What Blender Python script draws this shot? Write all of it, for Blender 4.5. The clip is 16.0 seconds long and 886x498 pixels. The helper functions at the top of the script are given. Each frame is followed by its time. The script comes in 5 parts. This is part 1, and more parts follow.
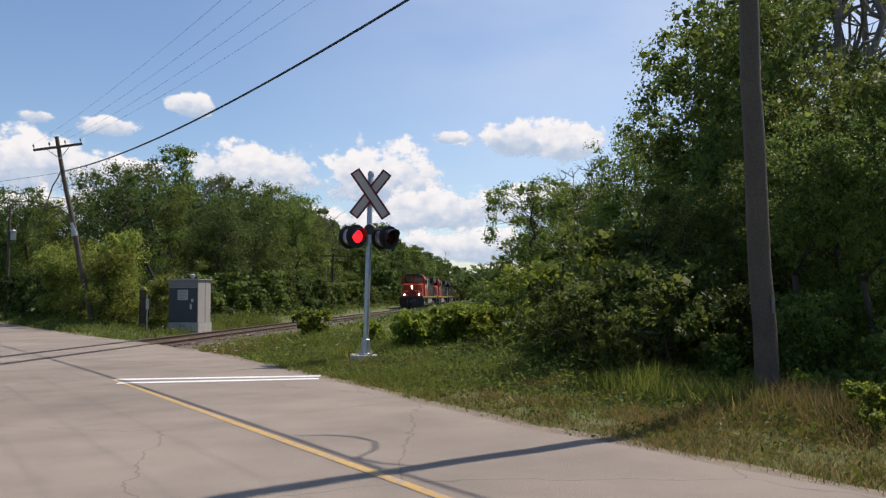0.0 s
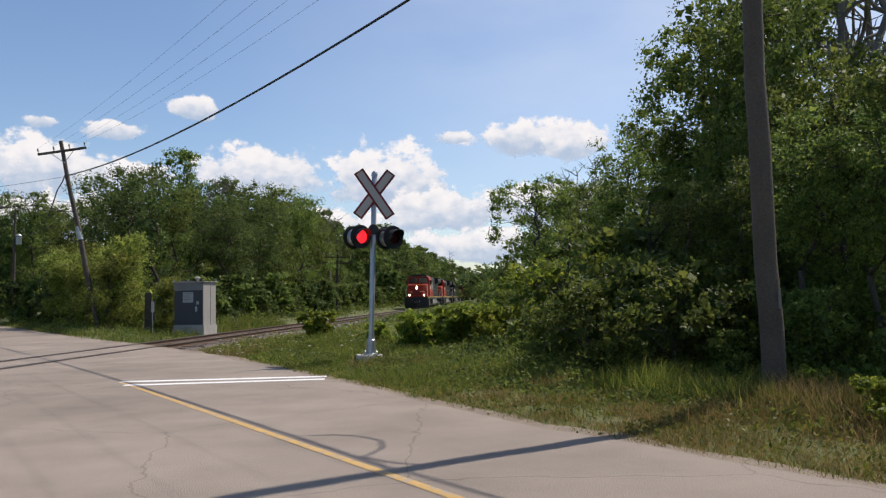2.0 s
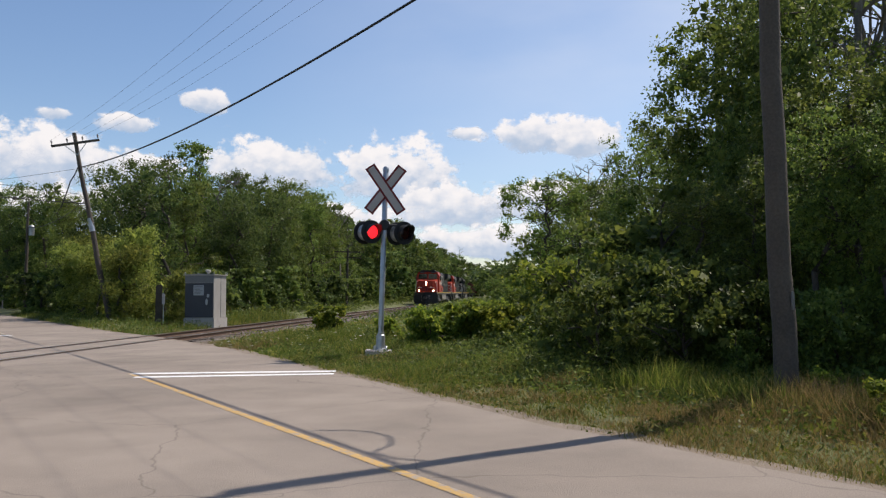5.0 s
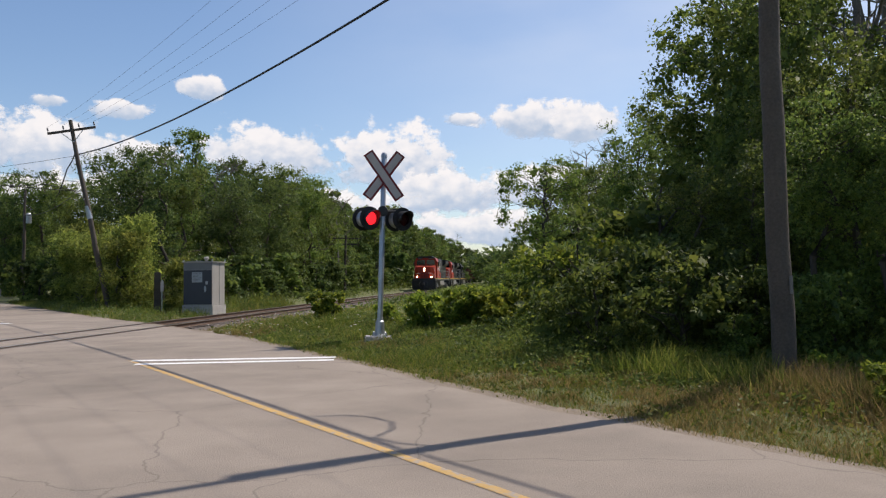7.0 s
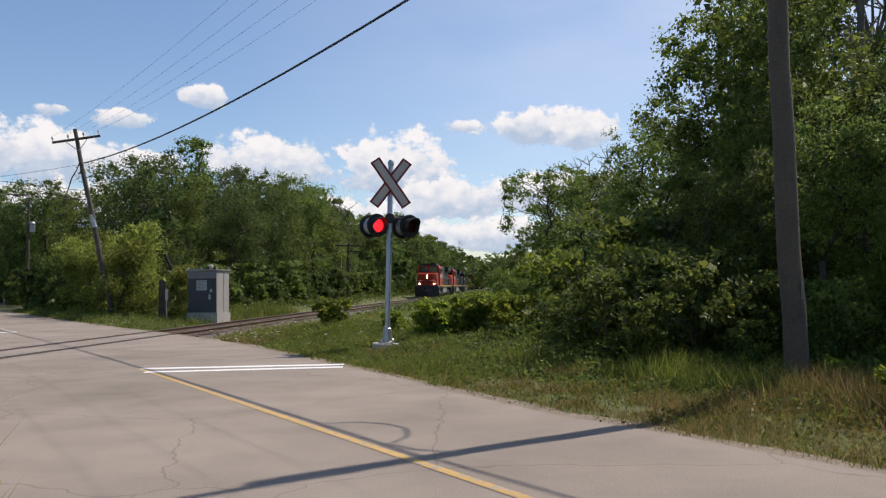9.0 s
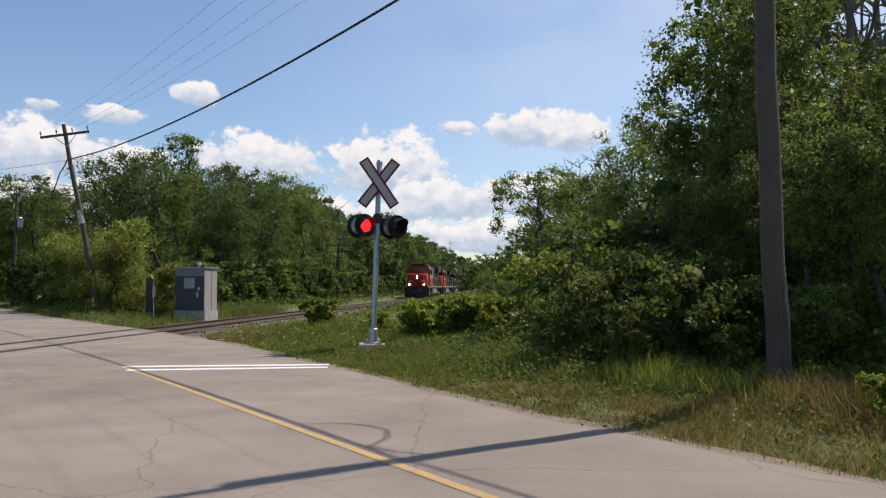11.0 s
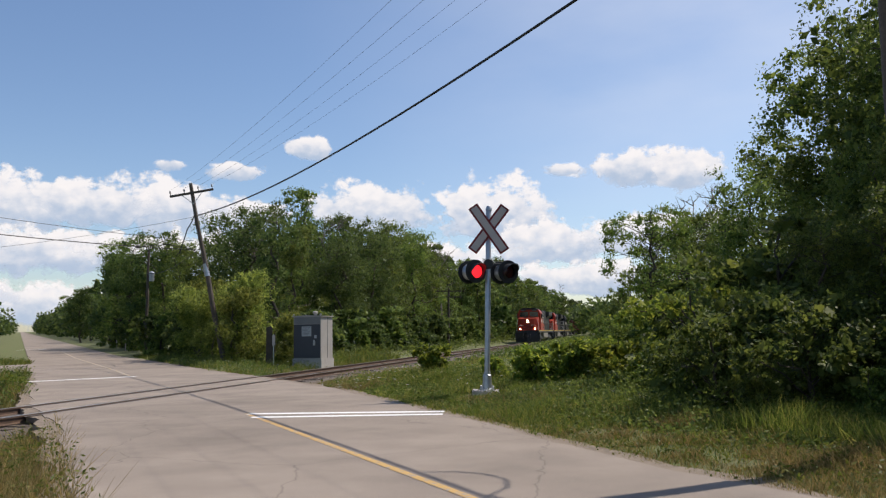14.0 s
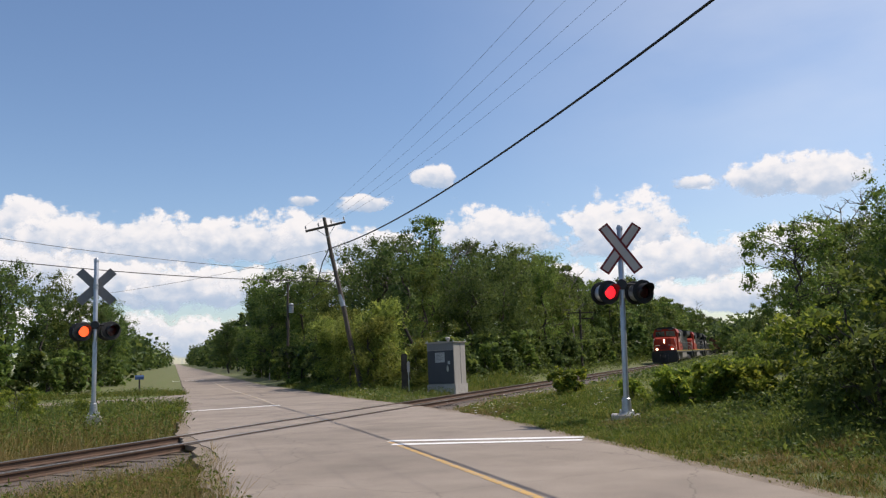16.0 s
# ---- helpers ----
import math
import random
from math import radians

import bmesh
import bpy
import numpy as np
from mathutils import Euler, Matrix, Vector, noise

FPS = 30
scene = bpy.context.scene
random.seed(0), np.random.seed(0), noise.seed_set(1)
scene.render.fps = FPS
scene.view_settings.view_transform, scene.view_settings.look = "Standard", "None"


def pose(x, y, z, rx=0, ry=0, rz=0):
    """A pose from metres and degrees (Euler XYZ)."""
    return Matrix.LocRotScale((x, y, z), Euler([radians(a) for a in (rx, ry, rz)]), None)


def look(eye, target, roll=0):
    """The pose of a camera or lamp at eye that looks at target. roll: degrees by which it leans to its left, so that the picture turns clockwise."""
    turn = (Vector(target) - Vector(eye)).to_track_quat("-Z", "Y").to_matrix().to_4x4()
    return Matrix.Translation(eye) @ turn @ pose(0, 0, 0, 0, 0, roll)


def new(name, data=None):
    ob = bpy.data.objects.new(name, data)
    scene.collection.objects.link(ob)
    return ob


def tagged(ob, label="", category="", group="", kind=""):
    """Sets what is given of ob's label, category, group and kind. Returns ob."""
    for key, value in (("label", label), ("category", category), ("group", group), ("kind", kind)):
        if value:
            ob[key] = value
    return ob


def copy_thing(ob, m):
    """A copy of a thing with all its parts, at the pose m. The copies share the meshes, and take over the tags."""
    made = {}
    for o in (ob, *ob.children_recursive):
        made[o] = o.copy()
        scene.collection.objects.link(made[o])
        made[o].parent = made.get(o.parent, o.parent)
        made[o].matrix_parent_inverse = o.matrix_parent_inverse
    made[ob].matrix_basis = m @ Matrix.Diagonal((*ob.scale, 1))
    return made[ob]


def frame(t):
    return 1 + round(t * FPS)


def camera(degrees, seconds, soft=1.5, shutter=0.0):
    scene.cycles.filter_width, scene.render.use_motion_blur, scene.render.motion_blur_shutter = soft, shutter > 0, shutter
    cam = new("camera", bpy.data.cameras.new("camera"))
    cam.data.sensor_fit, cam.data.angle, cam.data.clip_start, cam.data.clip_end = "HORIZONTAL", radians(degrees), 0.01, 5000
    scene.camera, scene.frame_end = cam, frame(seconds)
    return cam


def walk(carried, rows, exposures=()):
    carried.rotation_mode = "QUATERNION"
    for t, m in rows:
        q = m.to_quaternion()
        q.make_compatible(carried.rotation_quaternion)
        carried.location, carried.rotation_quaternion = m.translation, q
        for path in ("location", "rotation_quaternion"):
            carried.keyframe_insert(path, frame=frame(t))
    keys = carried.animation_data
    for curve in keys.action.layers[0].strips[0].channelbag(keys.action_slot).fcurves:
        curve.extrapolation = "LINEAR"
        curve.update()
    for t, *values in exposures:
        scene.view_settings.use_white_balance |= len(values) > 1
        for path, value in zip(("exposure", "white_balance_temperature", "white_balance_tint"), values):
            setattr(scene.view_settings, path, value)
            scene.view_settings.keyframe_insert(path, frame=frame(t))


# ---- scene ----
# camera path: time, x, y, z, tilt, roll, turn
cam = camera(59.00, 16.0, soft=1.25)
PATH = [
    (0.0, 0.076, -0.015, 1.452, 93.520, 0.497, -0.000),
    (0.5, 0.089, -0.008, 1.446, 93.729, 0.661, -0.154),
    (1.0, 0.083, -0.005, 1.438, 94.103, 0.670, -0.187),
    (1.5, 0.081, -0.022, 1.438, 93.835, 0.893, 0.225),
    (2.0, 0.072, 0.002, 1.432, 93.549, 1.066, 0.352),
    (2.5, 0.062, 0.013, 1.434, 93.260, 1.169, -0.057),
    (3.0, 0.042, 0.004, 1.434, 93.271, 1.017, -0.220),
    (3.5, 0.037, 0.022, 1.440, 93.572, 0.823, 0.490),
    (6.0, 0.069, 0.026, 1.440, 92.514, 0.310, 1.071),
    (6.5, 0.051, 0.027, 1.433, 92.148, 0.437, 0.916),
    (7.0, 0.035, 0.008, 1.439, 92.228, 0.611, 0.881),
    (7.5, 0.009, -0.015, 1.446, 92.554, 0.831, 0.981),
    (8.0, -0.038, -0.024, 1.441, 92.815, 0.774, 1.161),
    (8.5, -0.097, -0.027, 1.434, 92.751, 0.920, 1.091),
    (11.0, -0.010, 0.013, 1.442, 92.797, 0.125, 0.312),
    (11.5, -0.027, 0.016, 1.445, 93.601, 0.454, 0.211),
    (12.0, -0.031, 0.009, 1.448, 93.041, 1.231, 4.685),
    (12.5, -0.040, 0.010, 1.468, 94.467, 1.528, 5.557),
    (13.0, -0.033, 0.021, 1.457, 95.030, 2.241, 7.312),
    (13.5, -0.053, 0.010, 1.461, 95.246, 0.781, 7.066),
    (14.0, -0.060, -0.006, 1.461, 96.131, 1.026, 8.338),
    (14.5, -0.065, -0.015, 1.461, 95.826, 0.602, 9.122),
    (15.0, -0.057, 0.001, 1.465, 95.749, 0.869, 10.133),
    (15.5, -0.069, -0.025, 1.469, 96.439, 1.478, 12.096),
    (16.0, -0.111, -0.021, 1.488, 98.142, 2.412, 17.877),
]
walk(cam, [(t, pose(x, y, z, rx, ry, rz)) for t, x, y, z, rx, ry, rz in PATH], [(0.0, 0.06, 6850, 14.5), (16.0, 0.06, 6850, 14.5)])

# ---- sky and sun ----
SUN_ELEVATION, SUN_BEARING = radians(57), radians(56)   # bearing clockwise from +y
world = bpy.data.worlds.new("sky")
scene.world = world
world.use_nodes = True
wn = world.node_tree.nodes
sky = wn.new("ShaderNodeTexSky")
sky.sky_type, sky.sun_disc = "NISHITA", False
sky.sun_elevation, sky.sun_rotation = SUN_ELEVATION, SUN_BEARING
sky.air_density, sky.dust_density, sky.ozone_density = 1.0, 0.7, 3.0
wn["Background"].inputs["Strength"].default_value = 0.135
deep = wn.new("ShaderNodeHueSaturation")
deep.inputs["Saturation"].default_value = 1.08
world.node_tree.links.new(sky.outputs[0], deep.inputs["Color"])
world.node_tree.links.new(deep.outputs[0], wn["Background"].inputs["Color"])
sun = new("sun", bpy.data.lights.new("sun", "SUN"))
sun.data.energy, sun.data.angle, sun.data.color = 4.6, radians(0.53), (1.0, 0.95, 0.87)
toward = Vector((math.sin(SUN_BEARING) * math.cos(SUN_ELEVATION), math.cos(SUN_BEARING) * math.cos(SUN_ELEVATION), math.sin(SUN_ELEVATION)))
sun.matrix_world = look(toward * 60, (0, 0, 0))


# ---- materials ----
def material(name, colour=(0.5, 0.5, 0.5), rough=0.6, metal=0.0, other=None, scale=4.0, fine=60.0, bump=0.15, mix=0.5, rand=0.0, spec=0.5, coords="Object"):
    """Two colours mixed by coarse and fine noise, with a bump from the fine one."""
    m = bpy.data.materials.new(name)
    m.use_nodes = True
    n, l = m.node_tree.nodes, m.node_tree.links
    b = n["Principled BSDF"]
    b.inputs["Roughness"].default_value, b.inputs["Metallic"].default_value = rough, metal
    b.inputs["Specular IOR Level"].default_value = spec
    other = other or tuple(c * 0.65 for c in colour)
    tc = n.new("ShaderNodeTexCoord")
    a, f = n.new("ShaderNodeTexNoise"), n.new("ShaderNodeTexNoise")
    a.inputs["Scale"].default_value, f.inputs["Scale"].default_value = scale, fine
    a.inputs["Detail"].default_value, f.inputs["Detail"].default_value = 6, 3
    for t in (a, f):
        l.new(tc.outputs[coords], t.inputs["Vector"])
    both = n.new("ShaderNodeMath")
    both.operation = "ADD"
    l.new(a.outputs["Fac"], both.inputs[0])
    l.new(f.outputs["Fac"], both.inputs[1])
    ramp = n.new("ShaderNodeMapRange")
    ramp.inputs[1].default_value, ramp.inputs[2].default_value = 1.0 - 0.35, 1.0 + 0.35
    ramp.inputs[3].default_value, ramp.inputs[4].default_value = 0.5 - mix, 0.5 + mix
    l.new(both.outputs[0], ramp.inputs[0])
    mixer = n.new("ShaderNodeMix")
    mixer.data_type = "RGBA"
    mixer.inputs[6].default_value, mixer.inputs[7].default_value = (*other, 1), (*colour, 1)
    l.new(ramp.outputs[0], mixer.inputs[0])
    out = mixer.outputs[2]
    if rand:
        info, hsv, mr = n.new("ShaderNodeObjectInfo"), n.new("ShaderNodeHueSaturation"), n.new("ShaderNodeMapRange")
        mr.inputs[3].default_value, mr.inputs[4].default_value = 1 - rand, 1 + rand
        l.new(info.outputs["Random"], mr.inputs[0])
        l.new(mr.outputs[0], hsv.inputs["Value"])
        l.new(out, hsv.inputs["Color"])
        out = hsv.outputs[0]
    l.new(out, b.inputs["Base Color"])
    if bump:
        bm_ = n.new("ShaderNodeBump")
        bm_.inputs["Strength"].default_value, bm_.inputs["Distance"].default_value = bump, 0.02
        l.new(both.outputs[0], bm_.inputs["Height"])
        l.new(bm_.outputs[0], b.inputs["Normal"])
    return m


def leaf_material(name, colour, dark, warm, translucent=0.35, objrand=0.22):
    """Leaves: a colour for each leaf, light passing through, a waxy shine."""
    m = bpy.data.materials.new(name)
    m.use_nodes = True
    n, l = m.node_tree.nodes, m.node_tree.links
    b, out = n["Principled BSDF"], n["Material Output"]
    geo, info = n.new("ShaderNodeNewGeometry"), n.new("ShaderNodeObjectInfo")
    ramp = n.new("ShaderNodeValToRGB")
    e = ramp.color_ramp.elements
    e[0].position, e[0].color = 0.0, (*dark, 1)
    e[1].position, e[1].color = 1.0, (*warm, 1)
    mid = ramp.color_ramp.elements.new(0.6)
    mid.color = (*colour, 1)
    l.new(geo.outputs["Random Per Island"], ramp.inputs[0])
    hsv, mr, mh = n.new("ShaderNodeHueSaturation"), n.new("ShaderNodeMapRange"), n.new("ShaderNodeMapRange")
    mr.inputs[3].default_value, mr.inputs[4].default_value = 1 - objrand, 1 + objrand
    mh.inputs[3].default_value, mh.inputs[4].default_value = 0.485, 0.51
    l.new(info.outputs["Random"], mr.inputs[0])
    l.new(info.outputs["Random"], mh.inputs[0])
    l.new(mr.outputs[0], hsv.inputs["Value"])
    l.new(mh.outputs[0], hsv.inputs["Hue"])
    l.new(ramp.outputs[0], hsv.inputs["Color"])
    l.new(hsv.outputs[0], b.inputs["Base Color"])
    b.inputs["Roughness"].default_value = 0.55
    b.inputs["Specular IOR Level"].default_value = 0.22
    tr, mx = n.new("ShaderNodeBsdfTranslucent"), n.new("ShaderNodeMixShader")
    bright = n.new("ShaderNodeHueSaturation")
    bright.inputs["Value"].default_value, bright.inputs["Hue"].default_value = 1.5, 0.485
    l.new(hsv.outputs[0], bright.inputs["Color"])
    l.new(bright.outputs[0], tr.inputs["Color"])
    mx.inputs[0].default_value = translucent
    l.new(b.outputs[0], mx.inputs[1])
    l.new(tr.outputs[0], mx.inputs[2])
    l.new(mx.outputs[0], out.inputs["Surface"])
    return m


def glow(name, colour, strength):
    m = bpy.data.materials.new(name)
    m.use_nodes = True
    b = m.node_tree.nodes["Principled BSDF"]
    b.inputs["Base Color"].default_value = (*colour, 1)
    b.inputs["Emission Color"].default_value = (*colour, 1)
    b.inputs["Emission Strength"].default_value = strength
    b.inputs["Roughness"].default_value = 0.25
    return m


LEAF = leaf_material("leaf_green", (0.092, 0.143, 0.030), (0.040, 0.066, 0.016), (0.160, 0.205, 0.042), 0.42)
LEAF_DARK = leaf_material("leaf_deep_green", (0.072, 0.116, 0.028), (0.032, 0.054, 0.016), (0.125, 0.165, 0.038), 0.38)
LEAF_PALE = leaf_material("leaf_yellow_green", (0.140, 0.200, 0.026), (0.062, 0.110, 0.016), (0.25, 0.29, 0.04), 0.5)
LEAF_MID = leaf_material("leaf_mid_green", (0.112, 0.168, 0.034), (0.052, 0.084, 0.018), (0.18, 0.225, 0.048), 0.42)
LEAF_VINE = leaf_material("vine_yellow_green", (0.172, 0.215, 0.042), (0.070, 0.100, 0.020), (0.26, 0.29, 0.06), 0.48)
GRASS = leaf_material("grass_green", (0.118, 0.160, 0.024), (0.045, 0.078, 0.012), (0.25, 0.235, 0.06), 0.42)
GRASS_DRY = leaf_material("grass_dry", (0.215, 0.168, 0.052), (0.085, 0.088, 0.022), (0.36, 0.275, 0.11), 0.35)
BARK = material("bark", (0.085, 0.068, 0.050), 0.9, other=(0.035, 0.028, 0.022), scale=3, fine=25, bump=0.6)
DEAD_WOOD = material("dead_wood", (0.20, 0.175, 0.15), 0.9, other=(0.09, 0.078, 0.066), scale=3, fine=25, bump=0.5)
POLE_WOOD = material("weathered_pole_wood", (0.115, 0.092, 0.070), 0.85, other=(0.055, 0.044, 0.036), scale=1.5, fine=35, bump=0.5)
STEEL = material("galvanised_steel", (0.46, 0.48, 0.50), 0.42, 0.75, other=(0.33, 0.35, 0.37), scale=6, fine=80, bump=0.05)
BLACK = material("matt_black_paint", (0.012, 0.012, 0.013), 0.55, other=(0.022, 0.021, 0.02), scale=5, bump=0.05)
# white greyed down, the shade on the backlit crossbuck put into its colour
WHITE_SHADED = material("shaded_white_sheeting", (0.50, 0.45, 0.42), 0.6, other=(0.40, 0.35, 0.32), scale=5, bump=0.02)
SIGN_RED = material("dark_red_sheeting", (0.20, 0.018, 0.018), 0.75, other=(0.14, 0.016, 0.016), scale=5, bump=0.02)
CABLE = material("black_cable", (0.012, 0.012, 0.013), 0.6, bump=0)
WIRE = material("grey_wire", (0.10, 0.11, 0.12), 0.5, 0.4, bump=0)
CONCRETE = material("concrete", (0.42, 0.40, 0.37), 0.9, other=(0.30, 0.28, 0.26), scale=4, fine=50, bump=0.3)


# ---- mesh helpers ----
class Build:
    """Collects faces for one mesh."""

    def __init__(self):
        self.v, self.f = [], []

    def add(self, verts, faces):
        k = len(self.v)
        self.v += [tuple(p) for p in verts]
        self.f += [tuple(i + k for i in f) for f in faces]
        return self

    def box(self, x0, x1, y0, y1, z0, z1):
        return self.add([(x, y, z) for z in (z0, z1) for y in (y0, y1) for x in (x0, x1)],
                        [(0, 2, 3, 1), (4, 5, 7, 6), (0, 1, 5, 4), (2, 6, 7, 3), (0, 4, 6, 2), (1, 3, 7, 5)])

    def prism(self, outline, axis, a, b):
        """A closed outline of 2D points drawn out along an axis from a to b."""
        def put(p, w):
            return {"x": (w, p[0], p[1]), "y": (p[0], w, p[1]), "z": (p[0], p[1], w)}[axis]
        n = len(outline)
        faces = [(i, (i + 1) % n, n + (i + 1) % n, n + i) for i in range(n)]
        return self.add([put(p, a) for p in outline] + [put(p, b) for p in outline], faces + [tuple(range(n))[::-1], tuple(range(n, 2 * n))])

    def tube(self, points, radii, sides=8, caps=True):
        """A round bar through points; one radius, or one for each point."""
        points = [Vector(p) for p in points]
        if not isinstance(radii, (list, tuple)):
            radii = [radii] * len(points)
        verts, faces = [], []
        for i, p in enumerate(points):
            d = (points[min(i + 1, len(points) - 1)] - points[max(i - 1, 0)]).normalized()
            side = d.cross(Vector((0.13, 0.31, 0.94)) if abs(d.z) < 0.9 else Vector((1, 0.1, 0))).normalized()
            up = side.cross(d)
            verts += [p + (side * math.cos(a) + up * math.sin(a)) * radii[i] for a in (2 * math.pi * k / sides for k in range(sides))]
        for i in range(len(points) - 1):
            for k in range(sides):
                a, b = i * sides + k, i * sides + (k + 1) % sides
                faces.append((a, b, b + sides, a + sides))
        if caps:
            faces += [tuple(range(sides))[::-1], tuple(range(len(verts) - sides, len(verts)))]
        return self.add(verts, faces)

    def lathe(self, profile, centre=(0, 0, 0), axis="z", sides=20):
        """(radius, height) pairs turned round an axis."""
        verts, faces = [], []
        for r, h in profile:
            for k in range(sides):
                c, s = r * math.cos(2 * math.pi * k / sides), r * math.sin(2 * math.pi * k / sides)
                p = {"z": (c, s, h), "y": (c, h, s), "x": (h, c, s)}[axis]
                verts.append(tuple(p[i] + centre[i] for i in range(3)))
        for i in range(len(profile) - 1):
            for k in range(sides):
                a, b = i * sides + k, i * sides + (k + 1) % sides
                faces.append((a, b, b + sides, a + sides))
        faces += [tuple(range(sides))[::-1], tuple(range(len(verts) - sides, len(verts)))]
        return self.add(verts, faces)

    def mesh(self, name, mat, smooth=False, bevel=0.0):
        me = bpy.data.meshes.new(name)
        me.from_pydata(self.v, [], self.f)
        bm = bmesh.new()
        bm.from_mesh(me)
        bmesh.ops.recalc_face_normals(bm, faces=bm.faces)
        if bevel:
            sharp = [e for e in bm.edges if len(e.link_faces) == 2 and e.calc_face_angle() > 0.6]
            bmesh.ops.bevel(bm, geom=sharp, offset=bevel, segments=2, affect="EDGES", clamp_overlap=True)
        bm.to_mesh(me)
        bm.free()
        if smooth:
            me.polygons.foreach_set("use_smooth", [True] * len(me.polygons))
            me.set_sharp_from_angle(angle=radians(40))
        me.materials.append(mat)
        return me


def part(name, made, mat, parent, label="", smooth=False, bevel=0.0):
    """One mesh object under a thing or a part."""
    ob = new(name, made.mesh(name, mat, smooth, bevel) if isinstance(made, Build) else made)
    ob.parent = parent
    return tagged(ob, label)


def thing(name, label, category, m=None, group="", kind=""):
    ob = new(name)
    ob.empty_display_size = 0.3
    if m:
        ob.matrix_world = m
    return tagged(ob, label, category, group, kind)


def solid(name, made, mat, label, category, m=None, group="", kind="", smooth=False, bevel=0.0):
    ob = new(name, made.mesh(name, mat, smooth, bevel) if isinstance(made, Build) else made)
    if m:
        ob.matrix_world = m
    return tagged(ob, label, category, group, kind)


def quads_mesh(name, verts, mat, per=4):
    """A mesh of loose faces from an array of corners, per corners each."""
    verts = np.asarray(verts, dtype=np.float32).reshape(-1, 3)
    me = bpy.data.meshes.new(name)
    n = len(verts) // per
    me.vertices.add(len(verts))
    me.vertices.foreach_set("co", verts.ravel())
    me.loops.add(len(verts))
    me.loops.foreach_set("vertex_index", np.arange(len(verts), dtype=np.int32))
    me.polygons.add(n)
    me.polygons.foreach_set("loop_start", np.arange(n, dtype=np.int32) * per)
    me.polygons.foreach_set("loop_total", np.full(n, per, dtype=np.int32))
    me.update()
    me.validate()
    me.materials.append(mat)
    return me


# ---- plan: road coordinates u along, v to the right of its left edge; railway as a straight line ----
HEADING = radians(35.5)
U, V = Vector((-math.sin(HEADING), math.cos(HEADING), 0)), Vector((math.cos(HEADING), math.sin(HEADING), 0))
ROAD_LEFT, ROAD_RIGHT, ROAD_MID = -0.15, 6.6, 3.4
RAIL_X0, RAIL_SLOPE = -12.3, 0.081


def rise(u):
    return 0.0105 * max(0.0, u - 70)


def bend(u):
    return 0.019 * max(0.0, u - 40)


def left_edge(u):
    """The road's left edge: grown over before the railway, clear beyond it."""
    k = min(1.0, max(0.0, (u - 15) / 6))
    return 0.32 * (1 - k) + ROAD_LEFT * k


EDGE_U, EDGE_V = (-99, 6.5, 10, 13, 17, 20, 28, 36, 9999), (5.88, 5.9, 6.25, 6.58, 6.9, 7.2, 7.1, 6.65, 6.6)


def right_edge(u):
    """The road's right edge, wider at the railway."""
    return float(np.interp(u, EDGE_U, EDGE_V))


def road_point(u, v, z=0.0):
    return U * u + V * (v - bend(u)) + Vector((0, 0, rise(u) + z))


def to_road(x, y):
    u = x * U.x + y * U.y
    return u, x * V.x + y * V.y + bend(u)


def off_track(x, y):
    """Distance to the right of the railway's centre line."""
    return (x - RAIL_X0 - RAIL_SLOPE * y) / math.sqrt(1 + RAIL_SLOPE ** 2)


def ground_z(x, y):
    u, v = to_road(x, y)
    z = 0.10 * noise.noise((x * 0.25, y * 0.25, 3)) + 0.05 * noise.noise((x * 0.9, y * 0.9, 7))
    edge = max(left_edge(u) - v, v - right_edge(u))
    if edge < 0:
        return rise(u) - 0.12
    t = min(1.0, edge / 2.5)
    z = -0.05 * (1 - t) + (0.08 + z) * t
    if v < 1 and 41 < u < 54 and v > -18:
        z -= 0.25
    d = abs(off_track(x, y))
    if d < 7.0:
        k = min(1.0, max(0.0, (d - 2.0) / 5.0)) ** 0.7
        z = z * k - 0.36 * (1 - k)
    return z + rise(u)

# ---- ground, road and railway ----
def ground_material():
    m = material("verge_soil_and_turf", (0.085, 0.125, 0.028), 0.95, other=(0.125, 0.110, 0.050), scale=0.9, fine=14, bump=0.8)
    return m


def spaced(a, b, fine_a, fine_b, step, grow=1.22):
    """Even steps inside the fine stretch, growing ones outside."""
    mid = list(np.arange(fine_a, fine_b + step / 2, step))
    s, up = step, []
    x = fine_b
    while x < b:
        s *= grow
        x += s
        up.append(min(x, b))
    s, x, down = step, fine_a, []
    while x > a:
        s *= grow
        x -= s
        down.append(max(x, a))
    return down[::-1] + mid + up


us = spaced(-2600, 2600, -12, 70, 0.7)
vs = spaced(-2600, 2600, -30, 30, 0.7)
# a column on each road edge keeps the verge crisp
vs = sorted(set([round(v, 3) for v in vs if min(abs(v - ROAD_LEFT), abs(v - ROAD_RIGHT)) > 0.3] + [ROAD_LEFT - 0.02, 0.0, 0.15, 0.30, 0.45] + [5.6 + 0.12 * k for k in range(16)]))
gv = []
for u in us:
    for v in vs:
        p = U * u + V * (v - bend(u))
        gv.append((p.x, p.y, ground_z(p.x, p.y)))
nv = len(vs)
gf = [(i * nv + j, i * nv + j + 1, (i + 1) * nv + j + 1, (i + 1) * nv + j) for i in range(len(us) - 1) for j in range(nv - 1)]
g = bpy.data.meshes.new("ground")
g.from_pydata(gv, [], gf)
g.polygons.foreach_set("use_smooth", [True] * len(g.polygons))
g.materials.append(ground_material())
tagged(new("ground", g), "uneven verge of turf and bare soil reaching to the horizon", "ground", kind="structure")


